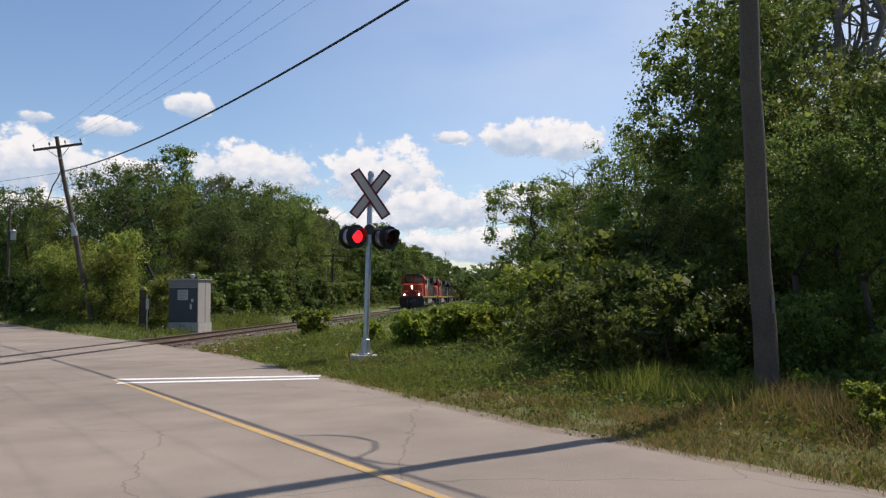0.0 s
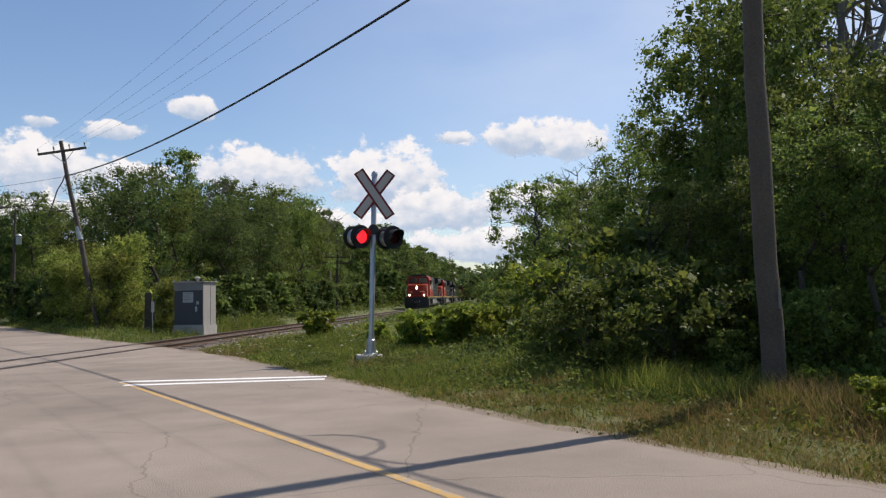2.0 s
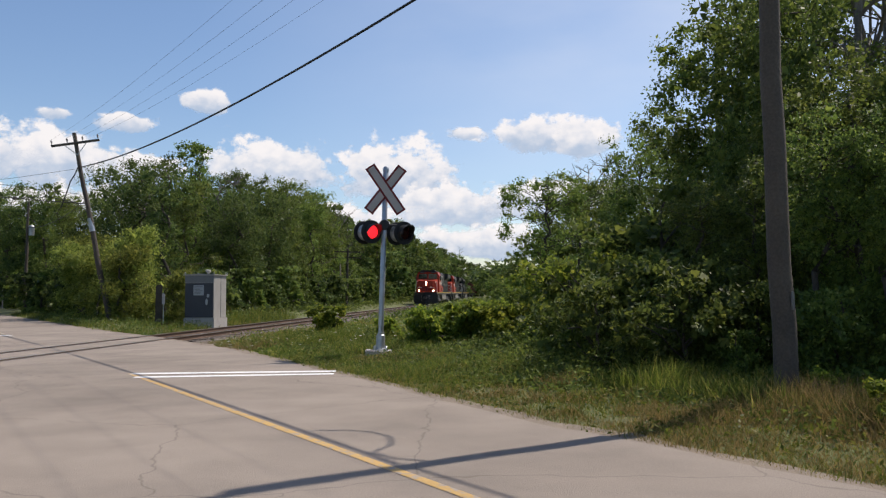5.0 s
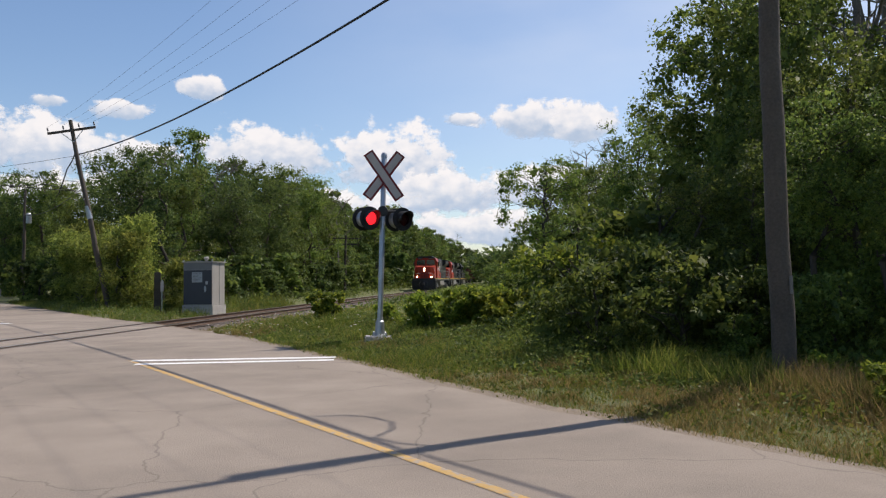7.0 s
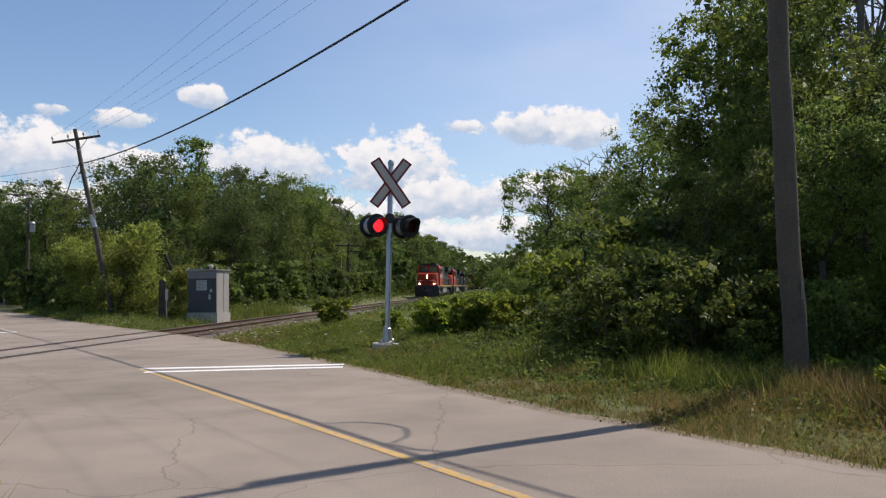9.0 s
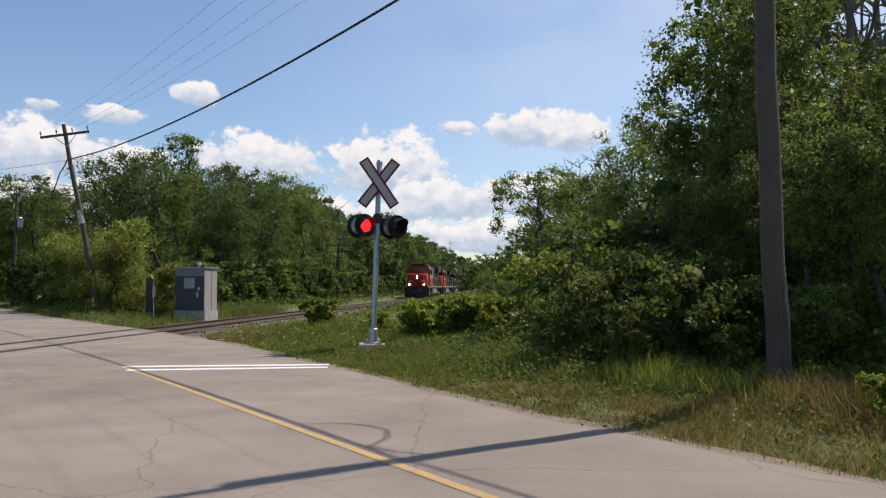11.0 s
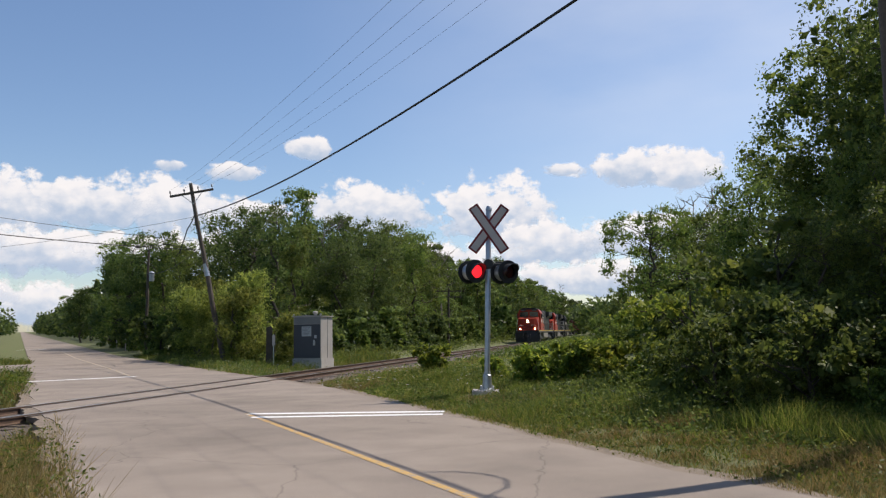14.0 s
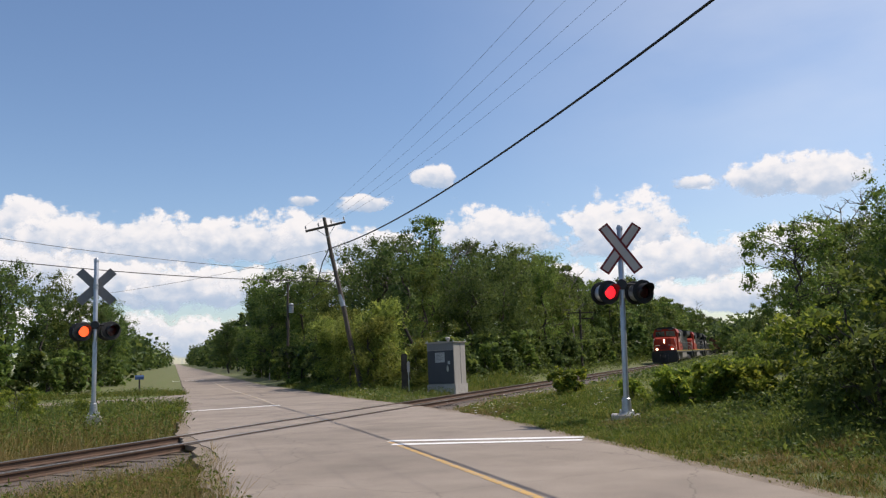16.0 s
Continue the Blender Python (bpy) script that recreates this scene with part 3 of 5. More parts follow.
def make_tree(seed, height, spread, low, leaf, size, clumps=80, per=120, trunk=0.16, airy=0.0, lean=0.0, lobes=5, core=0.13, flat=0.6):
    """Meshes of trunk with limbs, and of the crown, for a tree that stands at the origin."""
    r = np.random.default_rng(seed)
    wood = Build()
    top = Vector((lean * height, 0, height * 0.9))
    stem = limb(wood, (0, 0, -0.3), top, trunk, 0.02, r, 0.10, 8, 8)
    cl = []
    # several lobes of unequal size give a broken outline
    lob = [(r.uniform(0, 6.28), r.uniform(0.15, 0.6) * spread, low + (height - low) * (0.15 + 0.72 * k / max(1, lobes - 1)) + r.normal() * 0.3, r.uniform(0.55, 1.0)) for k in range(lobes)]
    for k in range(clumps):
        a, rad, z, w = lob[int(r.integers(lobes))]
        fall = math.sqrt(max(0.08, 1 - ((z - low) / (height - low) - 0.35) ** 2 * 1.7))
        c = np.array([math.cos(a) * rad * fall, math.sin(a) * rad * fall, z])
        d = unit(1, r)[0] * r.uniform(0.3, 1.0) ** 0.5 * spread * 0.55 * w
        d[2] *= 0.9
        c = c + d
        c[2] = min(max(c[2], low * 0.6 + 0.2), height * r.uniform(0.93, 1.0))
        c[0] += lean * c[2]
        cl.append((c[0], c[1], c[2], r.uniform(0.28, 0.62) * spread * 0.42 * (1 - 0.35 * airy)))
    for x, y, z, rad in cl[::2 if airy else 6]:
        s = min(max(z - 0.35 * math.hypot(x, y) - 0.4, 0.5), height * 0.85) / (height * 0.9) * 8
        i = min(int(s), 7)
        p = stem[i].lerp(stem[i + 1], s - i)
        limb(wood, p, (x, y, z), max(0.018, trunk * 0.38 * (1 - z / height * 0.6)), 0.008, r, 0.22, 4, 4)
    pts = crown(cl, per, size, r, flat)
    if low < 1.0:
        pts = pts[pts[:, 2] > 0.05]
    quads = leaf_quads(pts, size, r)
    if core:
        # large inner leaves close the crown
        inner = crown([(x, y, z, c * 0.5) for x, y, z, c in cl], per * core * 2, size, r)
        quads = np.concatenate([quads, leaf_quads(inner[inner[:, 2] > 0.12], size * 2.2, r, 0.2, 0.7)])
    return wood.mesh("trunk", BARK, True), quads_mesh("crown", quads, leaf)


def make_bare(seed, height, spread, trunk=0.12, wood_mat=None):
    r = np.random.default_rng(seed)
    wood = Build()
    stem = limb(wood, (0, 0, -0.3), (r.normal() * 0.3, r.normal() * 0.3, height), trunk, 0.012, r, 0.07, 9, 6)
    for k in range(16):
        i = int(r.integers(3, 9))
        p = stem[i]
        a = r.uniform(0, 6.28)
        ln = spread * r.uniform(0.5, 1.0) * (1.15 - p.z / height * 0.6)
        q = p + Vector((math.cos(a) * ln, math.sin(a) * ln, ln * r.uniform(0.4, 1.1)))
        tw = limb(wood, p, q, trunk * 0.35, 0.008, r, 0.2, 5, 5)
        for j in range(4):
            s = tw[int(r.integers(2, 5))]
            a2 = a + r.normal() * 0.9
            l2 = ln * r.uniform(0.25, 0.5)
            limb(wood, s, s + Vector((math.cos(a2) * l2, math.sin(a2) * l2, l2 * r.uniform(0.3, 1.0))), 0.016, 0.005, r, 0.2, 3, 4)
    return wood.mesh("trunk", wood_mat or DEAD_WOOD, True)


def place_tree(name, meshes, x, y, scale, turn, label, category="tree", group="", stretch=1.0):
    t = thing(name, label, category, pose(x, y, ground_z(x, y) - 0.05, 0, 0, turn) @ Matrix.Diagonal((scale, scale, scale * stretch, 1)), group)
    for nm, me in zip(("trunk", "crown"), meshes):
        part(nm, me, None, t)
    return t


rt = random.Random(11)
TALL = [make_tree(20 + k, h, w, low, leaf, 0.15, n, 190, lobes=lo, core=0.10, flat=0.85) for k, (h, w, low, leaf, n, lo) in enumerate((
    (11.0, 3.2, 0.9, LEAF_MID, 130, 9), (10.6, 3.6, 1.0, LEAF_DARK, 120, 7), (11.6, 2.4, 0.8, LEAF, 150, 11), (10.8, 3.0, 1.0, LEAF, 130, 8), (11.2, 2.7, 0.8, LEAF_DARK, 140, 9)))]
ROUND = make_tree(33, 10.5, 4.4, 2.6, LEAF_DARK, 0.20, 150, 110, 0.2, lobes=7, core=0.10, flat=0.8)
NEAR = [make_tree(40 + k, 10.0, 2.7, 0.5, (LEAF_MID, LEAF, LEAF_MID)[k % 3], 0.125, 180, 230, lobes=9, flat=0.8) for k in range(3)]
FAR = [make_tree(60 + k, 11.0, 3.4, 0.6, (LEAF, LEAF_DARK)[k % 2], 0.28, 90, 60, lobes=8, flat=0.85) for k in range(3)]
AIRY = make_tree(75, 8.5, 3.4, 2.0, LEAF_MID, 0.14, 120, 300, 0.13, 0.9, lobes=8, core=0.03, flat=0.9)
SHRUB = [make_tree(80 + k, 2.4, 1.7, 0.1, (LEAF, LEAF_PALE, LEAF)[k % 3], 0.11, 68, 420, 0.04, lobes=6, core=0.16) for k in range(3)]
EDGE = [make_tree(85 + k, 2.4, 1.7, 0.1, (LEAF, LEAF_DARK)[k % 2], 0.19, 55, 150, 0.04, lobes=6, core=0.16) for k in range(2)]
BROAD = make_tree(91, 1.25, 0.95, 0.05, LEAF_PALE, 0.12, 80, 1000, 0.02, lobes=7, core=0.15, flat=0.85)
VINE = make_tree(95, 5.0, 2.6, 0.15, LEAF_VINE, 0.13, 130, 330, 0.1, lobes=8, core=0.12, flat=0.85)
BARE = [make_bare(100 + k, 10.0, 2.2) for k in range(3)]


def px_place(bearing, d):
    """Ground point at a bearing (degrees to the left of +y) and a distance."""
    return -math.sin(radians(bearing)) * d, math.cos(radians(bearing)) * d


# woods beyond the railway, on its left
LEFT_LABEL = "leafy deciduous tree at the edge of dense green woods"
row = 0
for off, step, hmul in ((-10.0, 4.6, 1.0), (-14.5, 5.2, 1.18), (-20.0, 6.0, 1.28)):
    s = 34.0 + row * 2
    while s < 330:
        p = rail_point(s + rt.uniform(-1, 1), off + rt.uniform(-1.3, 1.3) + min(2.5, s * 0.012))
        u, v = to_road(p.x, p.y)
        kind = TALL if s < (110, 95, 85)[row] else FAR
        if v > 12.5:
            place_tree("tree", kind[rt.randrange(len(kind))], p.x, p.y, hmul * rt.uniform(0.86, 1.14) * (0.82 if s < 66 else 1.0), rt.uniform(0, 360), LEFT_LABEL, group="woods left of the railway")
        s += step * (1 if s < 130 else 1.8)
    row += 1
# leafy fringe in front of them
s = 42.0
while s < 200:
    p = rail_point(s, -7.2 + rt.uniform(-0.6, 0.6) + min(1.5, s * 0.01))
    u, v = to_road(p.x, p.y)
    if v > 13:
        place_tree("shrub", EDGE[rt.randrange(2)], p.x, p.y, rt.uniform(0.7, 1.5) * (1 if s < 110 else 1.5), rt.uniform(0, 360), "leafy green shrub along the edge of the woods", "shrub", "shrubs beside the railway")
    s += 2.3 if s < 110 else 4.0
# roadside growth near the leaning pole
for u, v, sc, kind in ((42.8, 9.2, 0.8, VINE), (46.5, 8.9, 0.8, VINE), (50.5, 8.9, 0.9, VINE), (41, 11.4, 0.55, VINE), (44.5, 9.8, 1.0, VINE), (48, 10.8, 0.9, VINE), (52, 10.0, 1.05, VINE), (56, 11.5, 1.1, VINE), (60, 10.8, 1.0, VINE), (65, 11.5, 1.1, VINE), (71, 12.5, 1.2, VINE)):
    p = U * u + V * v
    place_tree("shrub", kind, p.x, p.y, sc, rt.uniform(0, 360), "tall roadside shrub overgrown with pale vines", "shrub", "roadside shrubs")
for u, v, sc in ((66, 11.5, 0.9), (73, 11, 1.05), (80, 10.4, 1.15), (88, 10, 1.25), (96, 9.4, 1.3), (104, 8.4, 1.35), (112, 9.5, 1.3), (56, 17, 0.9), (63, 16, 0.95), (70, 17.5, 1.05), (78, 15.5, 1.1), (86, 17, 1.15), (95, 15, 1.2), (62, 22, 1.1), (74, 23, 1.2), (88, 24, 1.25)):
    p = U * u + V * v
    place_tree("tree", TALL[rt.randrange(5)], p.x, p.y, sc * rt.uniform(0.82, 0.96), rt.uniform(0, 360), LEFT_LABEL, group="woods left of the railway")

for k in range(17):
    u = 54 + k * 3.6
    p = U * u + V * (9.6 + rt.uniform(-0.4, 0.9) - bend(u))
    place_tree("shrub", EDGE[k % 2], p.x, p.y, rt.uniform(0.8, 1.5), rt.uniform(0, 360), "leafy green shrub along the edge of the woods", "shrub", "roadside shrubs")

# woods on the right of the railway, in full growth down to the verge
RIGHT_LABEL = "tall leafy tree with dark shaded foliage beside the road"
# Those past bearing -33 stand out of view, kept to shade the verge.
for bearing, d, sc, k in ((-18.3, 23, 0.66, 0), (-22.0, 16.6, 0.6, 1), (-20.4, 22.5, 0.68, 2), (-23.0, 19.5, 0.92, 1), (-20.5, 16.5, 0.5, 2), (-27, 16.5, 0.60, 1), (-30.5, 16.0, 0.58, 0), (-34, 15.5, 0.8, 2), (-23.5, 25, 1.15, 2), (-16.2, 20, 0.42, 1), (-24, 14.5, 0.42, 0), (-28.5, 14.3, 0.45, 2), (-17.5, 14.2, 0.34, 1), (-20.8, 13.6, 0.36, 1), (-25.2, 12.6, 0.40, 1), (-29.3, 12.2, 0.38, 1), (-33.5, 11.8, 0.40, 1), (-22.4, 14.6, 0.50, 0), (-19.3, 23, 0.95, 2), (-26.8, 14.0, 0.50, 1),
                          (-27, 23, 0.80, 0), (-30, 22, 0.74, 1), (-13.4, 30, 0.72, 1), (-16, 33, 0.95, 2), (-11.6, 38, 0.72, 0)):
    x, y = px_place(bearing, d)
    place_tree("tree", NEAR[k], x, y, sc, rt.uniform(0, 360), RIGHT_LABEL, group="woods right of the railway", stretch=1.42 if d in (16.6, 22.5) else 1.0)
for bearing, d, sc in ((-6.6, 45, 1.0), (-8.9, 50, 1.05)):
    x, y = px_place(bearing, d)
    place_tree("tree", AIRY, x, y, sc, rt.uniform(0, 360), "open-crowned tree with grey limbs showing between leaves", group="woods right of the railway")
for bearing, d, sc in ((-10.5, 58, 0.95), (-8.5, 66, 0.95), (-6.2, 75, 0.75), (-5.0, 90, 0.72), (-4.3, 110, 0.65), (-4.6, 140, 0.75), (-3.0, 190, 0.7), (-7, 100, 0.9), (-9, 90, 1.0), (-11, 75, 1.0)):
    x, y = px_place(bearing, d)
    place_tree("tree", TALL[rt.randrange(5)], x, y, sc, rt.uniform(0, 360), "leafy tree in the woods along the railway", group="woods right of the railway")
for bearing, d, sc, k in ((-3.6, 40, 0.85, 0), (-5.2, 37, 1.0, 2), (-4.4, 48, 1.1, 0), (-6.6, 34, 1.1, 1), (-8.2, 30, 1.15, 0), (-10, 28, 1.2, 2), (-4.1, 30, 0.65, 0), (-3.4, 60, 1.1, 2), (-3.2, 80, 1.2, 0),
                          (-9.0, 16.5, 0.98, 1), (-11.2, 15.2, 0.85, 0), (-7.2, 20, 0.75, 2), (-14.0, 15.5, 0.9, 0), (-17, 14.6, 0.7, 2), (-9.0, 14.4, 0.38, 0), (-11.6, 13.6, 0.34, 2), (-14.2, 13.2, 0.36, 0), (-16.8, 12.9, 0.33, 2), (-19.4, 12.6, 0.34, 0), (-20.5, 13.6, 0.55, 0), (-28, 13.4, 0.5, 0), (-12, 19, 1.3, 0), (-15, 18, 1.55, 2),
                          (-10.2, 13.2, 0.72, 0), (-13.6, 12.0, 0.34, 2), (-16.4, 12.6, 0.78, 0), (-19.6, 11.8, 0.36, 2), (-20.9, 12.7, 0.62, 0), (-26.0, 11.6, 0.58, 2), (-29.4, 11.0, 0.36, 0)):
    x, y = px_place(bearing, d)
    place_tree("shrub", SHRUB[k], x, y, sc, rt.uniform(0, 360), "dense leafy shrub at the edge of the woods", "shrub", "shrubs along the verge")
for x, y, sc in ((-3.75, 23.6, 0.85), (-0.6, 18.8, 0.82), (0.1, 18.9, 0.92), (0.75, 18.8, 0.85), (1.2, 19.6, 0.9), (-1.7, 20.4, 0.6), (0.9, 21.0, 0.9), (-0.4, 20.4, 0.6), (0.5, 18.5, 0.55), (1.1, 18.0, 0.6), (1.7, 17.0, 0.7), (0.2, 19.6, 0.7), (1.8, 15.8, 0.55), (1.2, 16.2, 0.4), (-0.6, 18.9, 0.4)):
    place_tree("shrub", BROAD, x, y, sc, rt.uniform(0, 360), "low broad-leaved yellow-green bush in the grass", "bush", "low bushes")
for x, y, sc in ((-19.7, 18.8, 0.5), (-18.3, 19.9, 0.34), (-15.4, 20.4, 0.3), (-21.4, 19.6, 0.45)):
    place_tree("shrub", SHRUB[1], x, y, sc, rt.uniform(0, 360), "low yellow-green bush in the weeds beside the track", "bush", "low bushes")
for bearing, d, sc in ((-28.9, 8.9, 0.42), (-25.3, 10.4, 0.35)):
    x, y = px_place(bearing, d)
    place_tree("shrub", BROAD, x, y, sc, rt.uniform(0, 360), "bright broad-leaved sapling at the foot of the trees", "bush", "low bushes")
# bare crowns standing above the leaves
for bearing, d, sc, k in ((8.6, 88, 1.18, 0), (10.3, 92, 1.15, 1), (16.2, 66, 1.14, 2), (16.9, 66, 1.1, 0), (22.3, 58, 0.98, 1), (-8.8, 62, 1.15, 0), (-9.8, 60, 1.1, 1), (-11.0, 60, 1.2, 2), (-11.8, 56, 1.12, 0), (-0.2, 300, 1.7, 1), (0.3, 320, 1.6, 2),
                          (-26.0, 24, 1.5, 2), (-27.5, 25, 1.6, 0), (-24.6, 26, 1.5, 1), (-28.8, 23, 1.45, 1), (-28.2, 27, 1.6, 2), (-30, 25, 1.5, 0)):
    x, y = px_place(bearing, d)
    t = thing("bare_tree", "leafless grey tree with fine upright twigs", "tree", pose(x, y, ground_z(x, y), 0, 0, rt.uniform(0, 360)) @ Matrix.Diagonal((sc, sc, sc, 1)), "bare trees")
    part("trunk", BARE[k], None, t)
# trees on the far left of the road, and along it into the distance
for u, v, sc in ((58, -15, 0.9), (62, -12.5, 0.95), (70, -11.5, 0.85), (78, -9.8, 0.85), (86, -9.4, 0.85), (94, -8.6, 0.9), (66, -17, 1.05), (74, -16, 1.1), (84, -13.5, 1.05), (54, -20, 1.0), (50, -25, 1.05), (46, -30, 1.0), (60, -24, 1.1), (68, -26, 1.15), (40, -33, 0.95), (76, -22, 1.1), (36, -38, 0.95), (92, -13, 1.05), (104, -10, 0.95), (116, -11, 1.0)):
    p = U * u + V * v
    place_tree("tree", TALL[rt.choice((1, 4, 4, 3))], p.x, p.y, sc, rt.uniform(0, 360), "leafy tree at the back of a grassy lot", group="trees left of the road")
for k, (u, v) in enumerate(((57, -12.5), (60, -10.6), (64, -10.2), (55, -16.5), (52, -20), (68, -9.4), (73, -8.9), (49, -23), (46, -27), (80, -8.2), (90, -7.6))):
    p = U * u + V * v
    place_tree("shrub", EDGE[k % 2], p.x, p.y, rt.uniform(1.0, 1.5), rt.uniform(0, 360), "leafy green shrub at the back of a grassy lot", "shrub", "shrubs left of the road")
for u, v, sc in ((99, 8.6, 1.08), (152, 6.6, 0.92), (90, 12.0, 1.05)):
    p = U * u + V * v
    place_tree("tree", ROUND, p.x, p.y, sc, rt.uniform(0, 360), "round-crowned dark green tree standing beside the road", group="distant roadside trees")
for u, v in ((170, 13), (185, 10), (200, 8.5), (215, 9.5), (240, 9), (275, 8), (310, 7), (130, -13), (150, -15), (175, -14), (205, -16), (240, -17), (280, -19)):
    for p in [U * u + V * v]:
        place_tree("tree", FAR[rt.randrange(3)], p.x, p.y, rt.uniform(0.8, 1.2), rt.uniform(0, 360), "distant leafy tree along the straight road", group="distant roadside trees")


def woods_band(points, seed, height, leaf, tufts, thick=8):
    """Far woods as one mass of leaf tufts along a line on the ground."""
    r = np.random.default_rng(seed)
    out = []
    for (x0, y0), (x1, y1) in zip(points, points[1:]):
        ln = math.hypot(x1 - x0, y1 - y0)
        n = int(ln / 3.2)
        for k in range(n):
            t = (k + r.uniform()) / n
            x, y = x0 + (x1 - x0) * t + r.normal() * thick * 0.4, y0 + (y1 - y0) * t + r.normal() * thick * 0.4
            h = height * r.uniform(0.7, 1.15)
            m = tufts
            p = unit(m, r) * r.uniform(0.5, 1, m)[:, None] * np.array([3.2, 3.2, h * 0.5])
            out.append(p + np.array([x, y, ground_z(x, y) + h * 0.5]))
    pts = np.concatenate(out)
    return quads_mesh("far_woods", leaf_quads(pts, leaf, r, 0.2, 0.7), LEAF_DARK)


def along(us_, v):
    return [tuple((U * u + V * (v - bend(u))).xy) for u in us_]


for pts, sd, h, leaf, tufts in ((along((100, 200, 400, 900), -13), 21, 10, 1.3, 110), (along((112, 200, 400, 900), 16), 22, 12, 1.3, 110), (along((62, 58, 52), -20) + [tuple((U * 30 + V * -50).xy)], 23, 8, 0.42, 620),
                       ([(-14, 330), (0, 360), (60, 380)], 5, 12, 1.3, 130), ([(6, 150), (8, 220), (14, 330)], 6, 8, 0.9, 160),
                       ([(-90, 40), (-75, 62), (-70, 75)], 7, 9, 0.9, 200), ([(26, 10), (24, 30), (20, 60), (22, 130)], 8, 11, 0.5, 520), ([(-50, -30), (-85, 10), (-90, 40)], 9, 9, 1.3, 110)):
    tagged(new("far_woods", woods_band(pts, sd, h, leaf, tufts)), "dense mass of distant green woods", "woods", kind="stuff")


def grass_patch(name, mat, label, spots, blade, seed, width=0.012, lean=0.35):
    """Blades as narrow triangles; spots: array of x, y, z, height."""
    r = np.random.default_rng(seed)
    n = len(spots)
    a = r.uniform(0, 2 * math.pi, n)
    side = np.stack([np.cos(a), np.sin(a), np.zeros(n)], 1) * (width * r.uniform(0.6, 1.4, n))[:, None]
    b = r.uniform(0, 2 * math.pi, n)
    h = (spots[:, 3] * blade)[:, None]
    tip = np.stack([np.cos(b), np.sin(b), np.zeros(n)], 1) * h * lean * r.uniform(0.1, 1.6, n)[:, None]
    tip[:, 2] += h[:, 0]
    base = spots[:, :3]
    verts = np.stack([base - side, base + side, base + tip], 1)
    return tagged(new(name, quads_mesh(name, verts.reshape(-1, 3), mat, 3)), label, "grass", kind="stuff")


def scatter(n, u0, u1, v0, v1, seed, height, keep=None, clump=0.5):
    """Points on the ground between road coordinates, thinned into clumps."""
    r = np.random.default_rng(seed)
    out = []
    us_, vs_ = r.uniform(u0, u1, n), r.uniform(v0, v1, n)
    for u, v in zip(us_, vs_):
        if v > 3 and v < right_edge(u) + 0.10 + 0.12 * noise.noise((u * 2.2, v, 3)):
            continue
        c = noise.noise((u * 0.8, v * 0.8, seed)) * clump
        if r.uniform() > 0.72 + c:
            continue
        p = U * u + V * v
        if -1.9 < off_track(p.x, p.y) < 1.9 or math.hypot(p.x + 1.76, p.y - 17.6) < 0.7 or (40.5 < u < 54.5 and v < 0.5) or (keep and not keep(p.x, p.y, u, v)):
            continue
        h = height(u, v) * (0.85 + 0.8 * max(-0.45, noise.noise((u * 0.9, v * 0.9, seed + 9)))) * r.uniform(0.5, 1.25)
        out.append((p.x, p.y, ground_z(p.x, p.y) - 0.03, h))
    return np.array(out)


def weeds(name, mat, label, n, u0, u1, v0, v1, seed, size, tall, leaves=22, radius=0.3, keep=None, group_z=1.0):
    """Leafy weeds in clumps on the ground between road coordinates."""
    r = np.random.default_rng(seed)
    out = []
    for u, v in zip(r.uniform(u0, u1, n), r.uniform(v0, v1, n)):
        if v > 3 and v < right_edge(u) + 0.3:
            continue
        if r.uniform() > 0.62 + 0.6 * noise.noise((u * 0.5, v * 0.5, seed)):
            continue
        p = U * u + V * v
        if abs(off_track(p.x, p.y)) < 2.6 or math.hypot(p.x + 1.76, p.y - 17.6) < 0.8 or (40.5 < u < 54.5 and v < 0.5) or (keep and not keep(p.x, p.y, u, v)):
            continue
        h = tall(u, v) * r.uniform(0.4, 1.3)
        q = r.normal(size=(leaves, 3)) * np.array([radius * 0.5, radius * 0.5, 0])
        q[:, 2] = h * r.uniform(0.05, 1.0, leaves) ** 0.8
        out.append(q + np.array([p.x, p.y, ground_z(p.x, p.y)]))
    pts = np.concatenate(out)
    return tagged(new(name, quads_mesh(name, leaf_quads(pts, size, r, 0.1, 0.38), mat)), label, "weeds", kind="stuff")


def verge_h(u, v):
    return min(0.34, 0.09 + 0.10 * max(0.0, v - right_edge(u)))


def thinning(u):
    """Growth gets lower from the trees towards the signal."""
    return min(1.0, max(0.3, (16.5 - u) / 6))


def growth(u, v, most, slope):
    """Height of the weeds, low along the road and at the pole's foot, high before the trees."""
    return max(0.12, min(most, 0.15 + slope * (v - (9.0 if u < 8 else 7.7)))) * thinning(u)


R_EDGE = 6.0
RIGHT_OF = lambda x, y, u, v: off_track(x, y) > 2.6
LEFT_OF = lambda x, y, u, v: off_track(x, y) < -2.6
grass_patch("verge_grass", GRASS, "long green grass and weeds on the verge", scatter(190000, 1.0, 24, R_EDGE, 12.5, 1, verge_h, lambda x, y, u, v: u > 9.5 or v > 8.0 + 0.4 * noise.noise((u, v, 0))), 1.0, 2, 0.0085, 0.7)
grass_patch("dry_verge_grass", GRASS_DRY, "sparse dry yellow grass at the edge of the asphalt", scatter(120000, -3.0, 15, R_EDGE - 0.05, 9.0, 3, lambda u, v: (0.10 + 0.12 * max(0, v - right_edge(u))) * (0.75 if u < 6 else 0.7), lambda x, y, u, v: u < 6 or v < right_edge(u) + 0.5 or noise.noise((u * 1.3, v * 1.3, 2)) > 0.05), 1.0, 4, 0.006, 0.8)
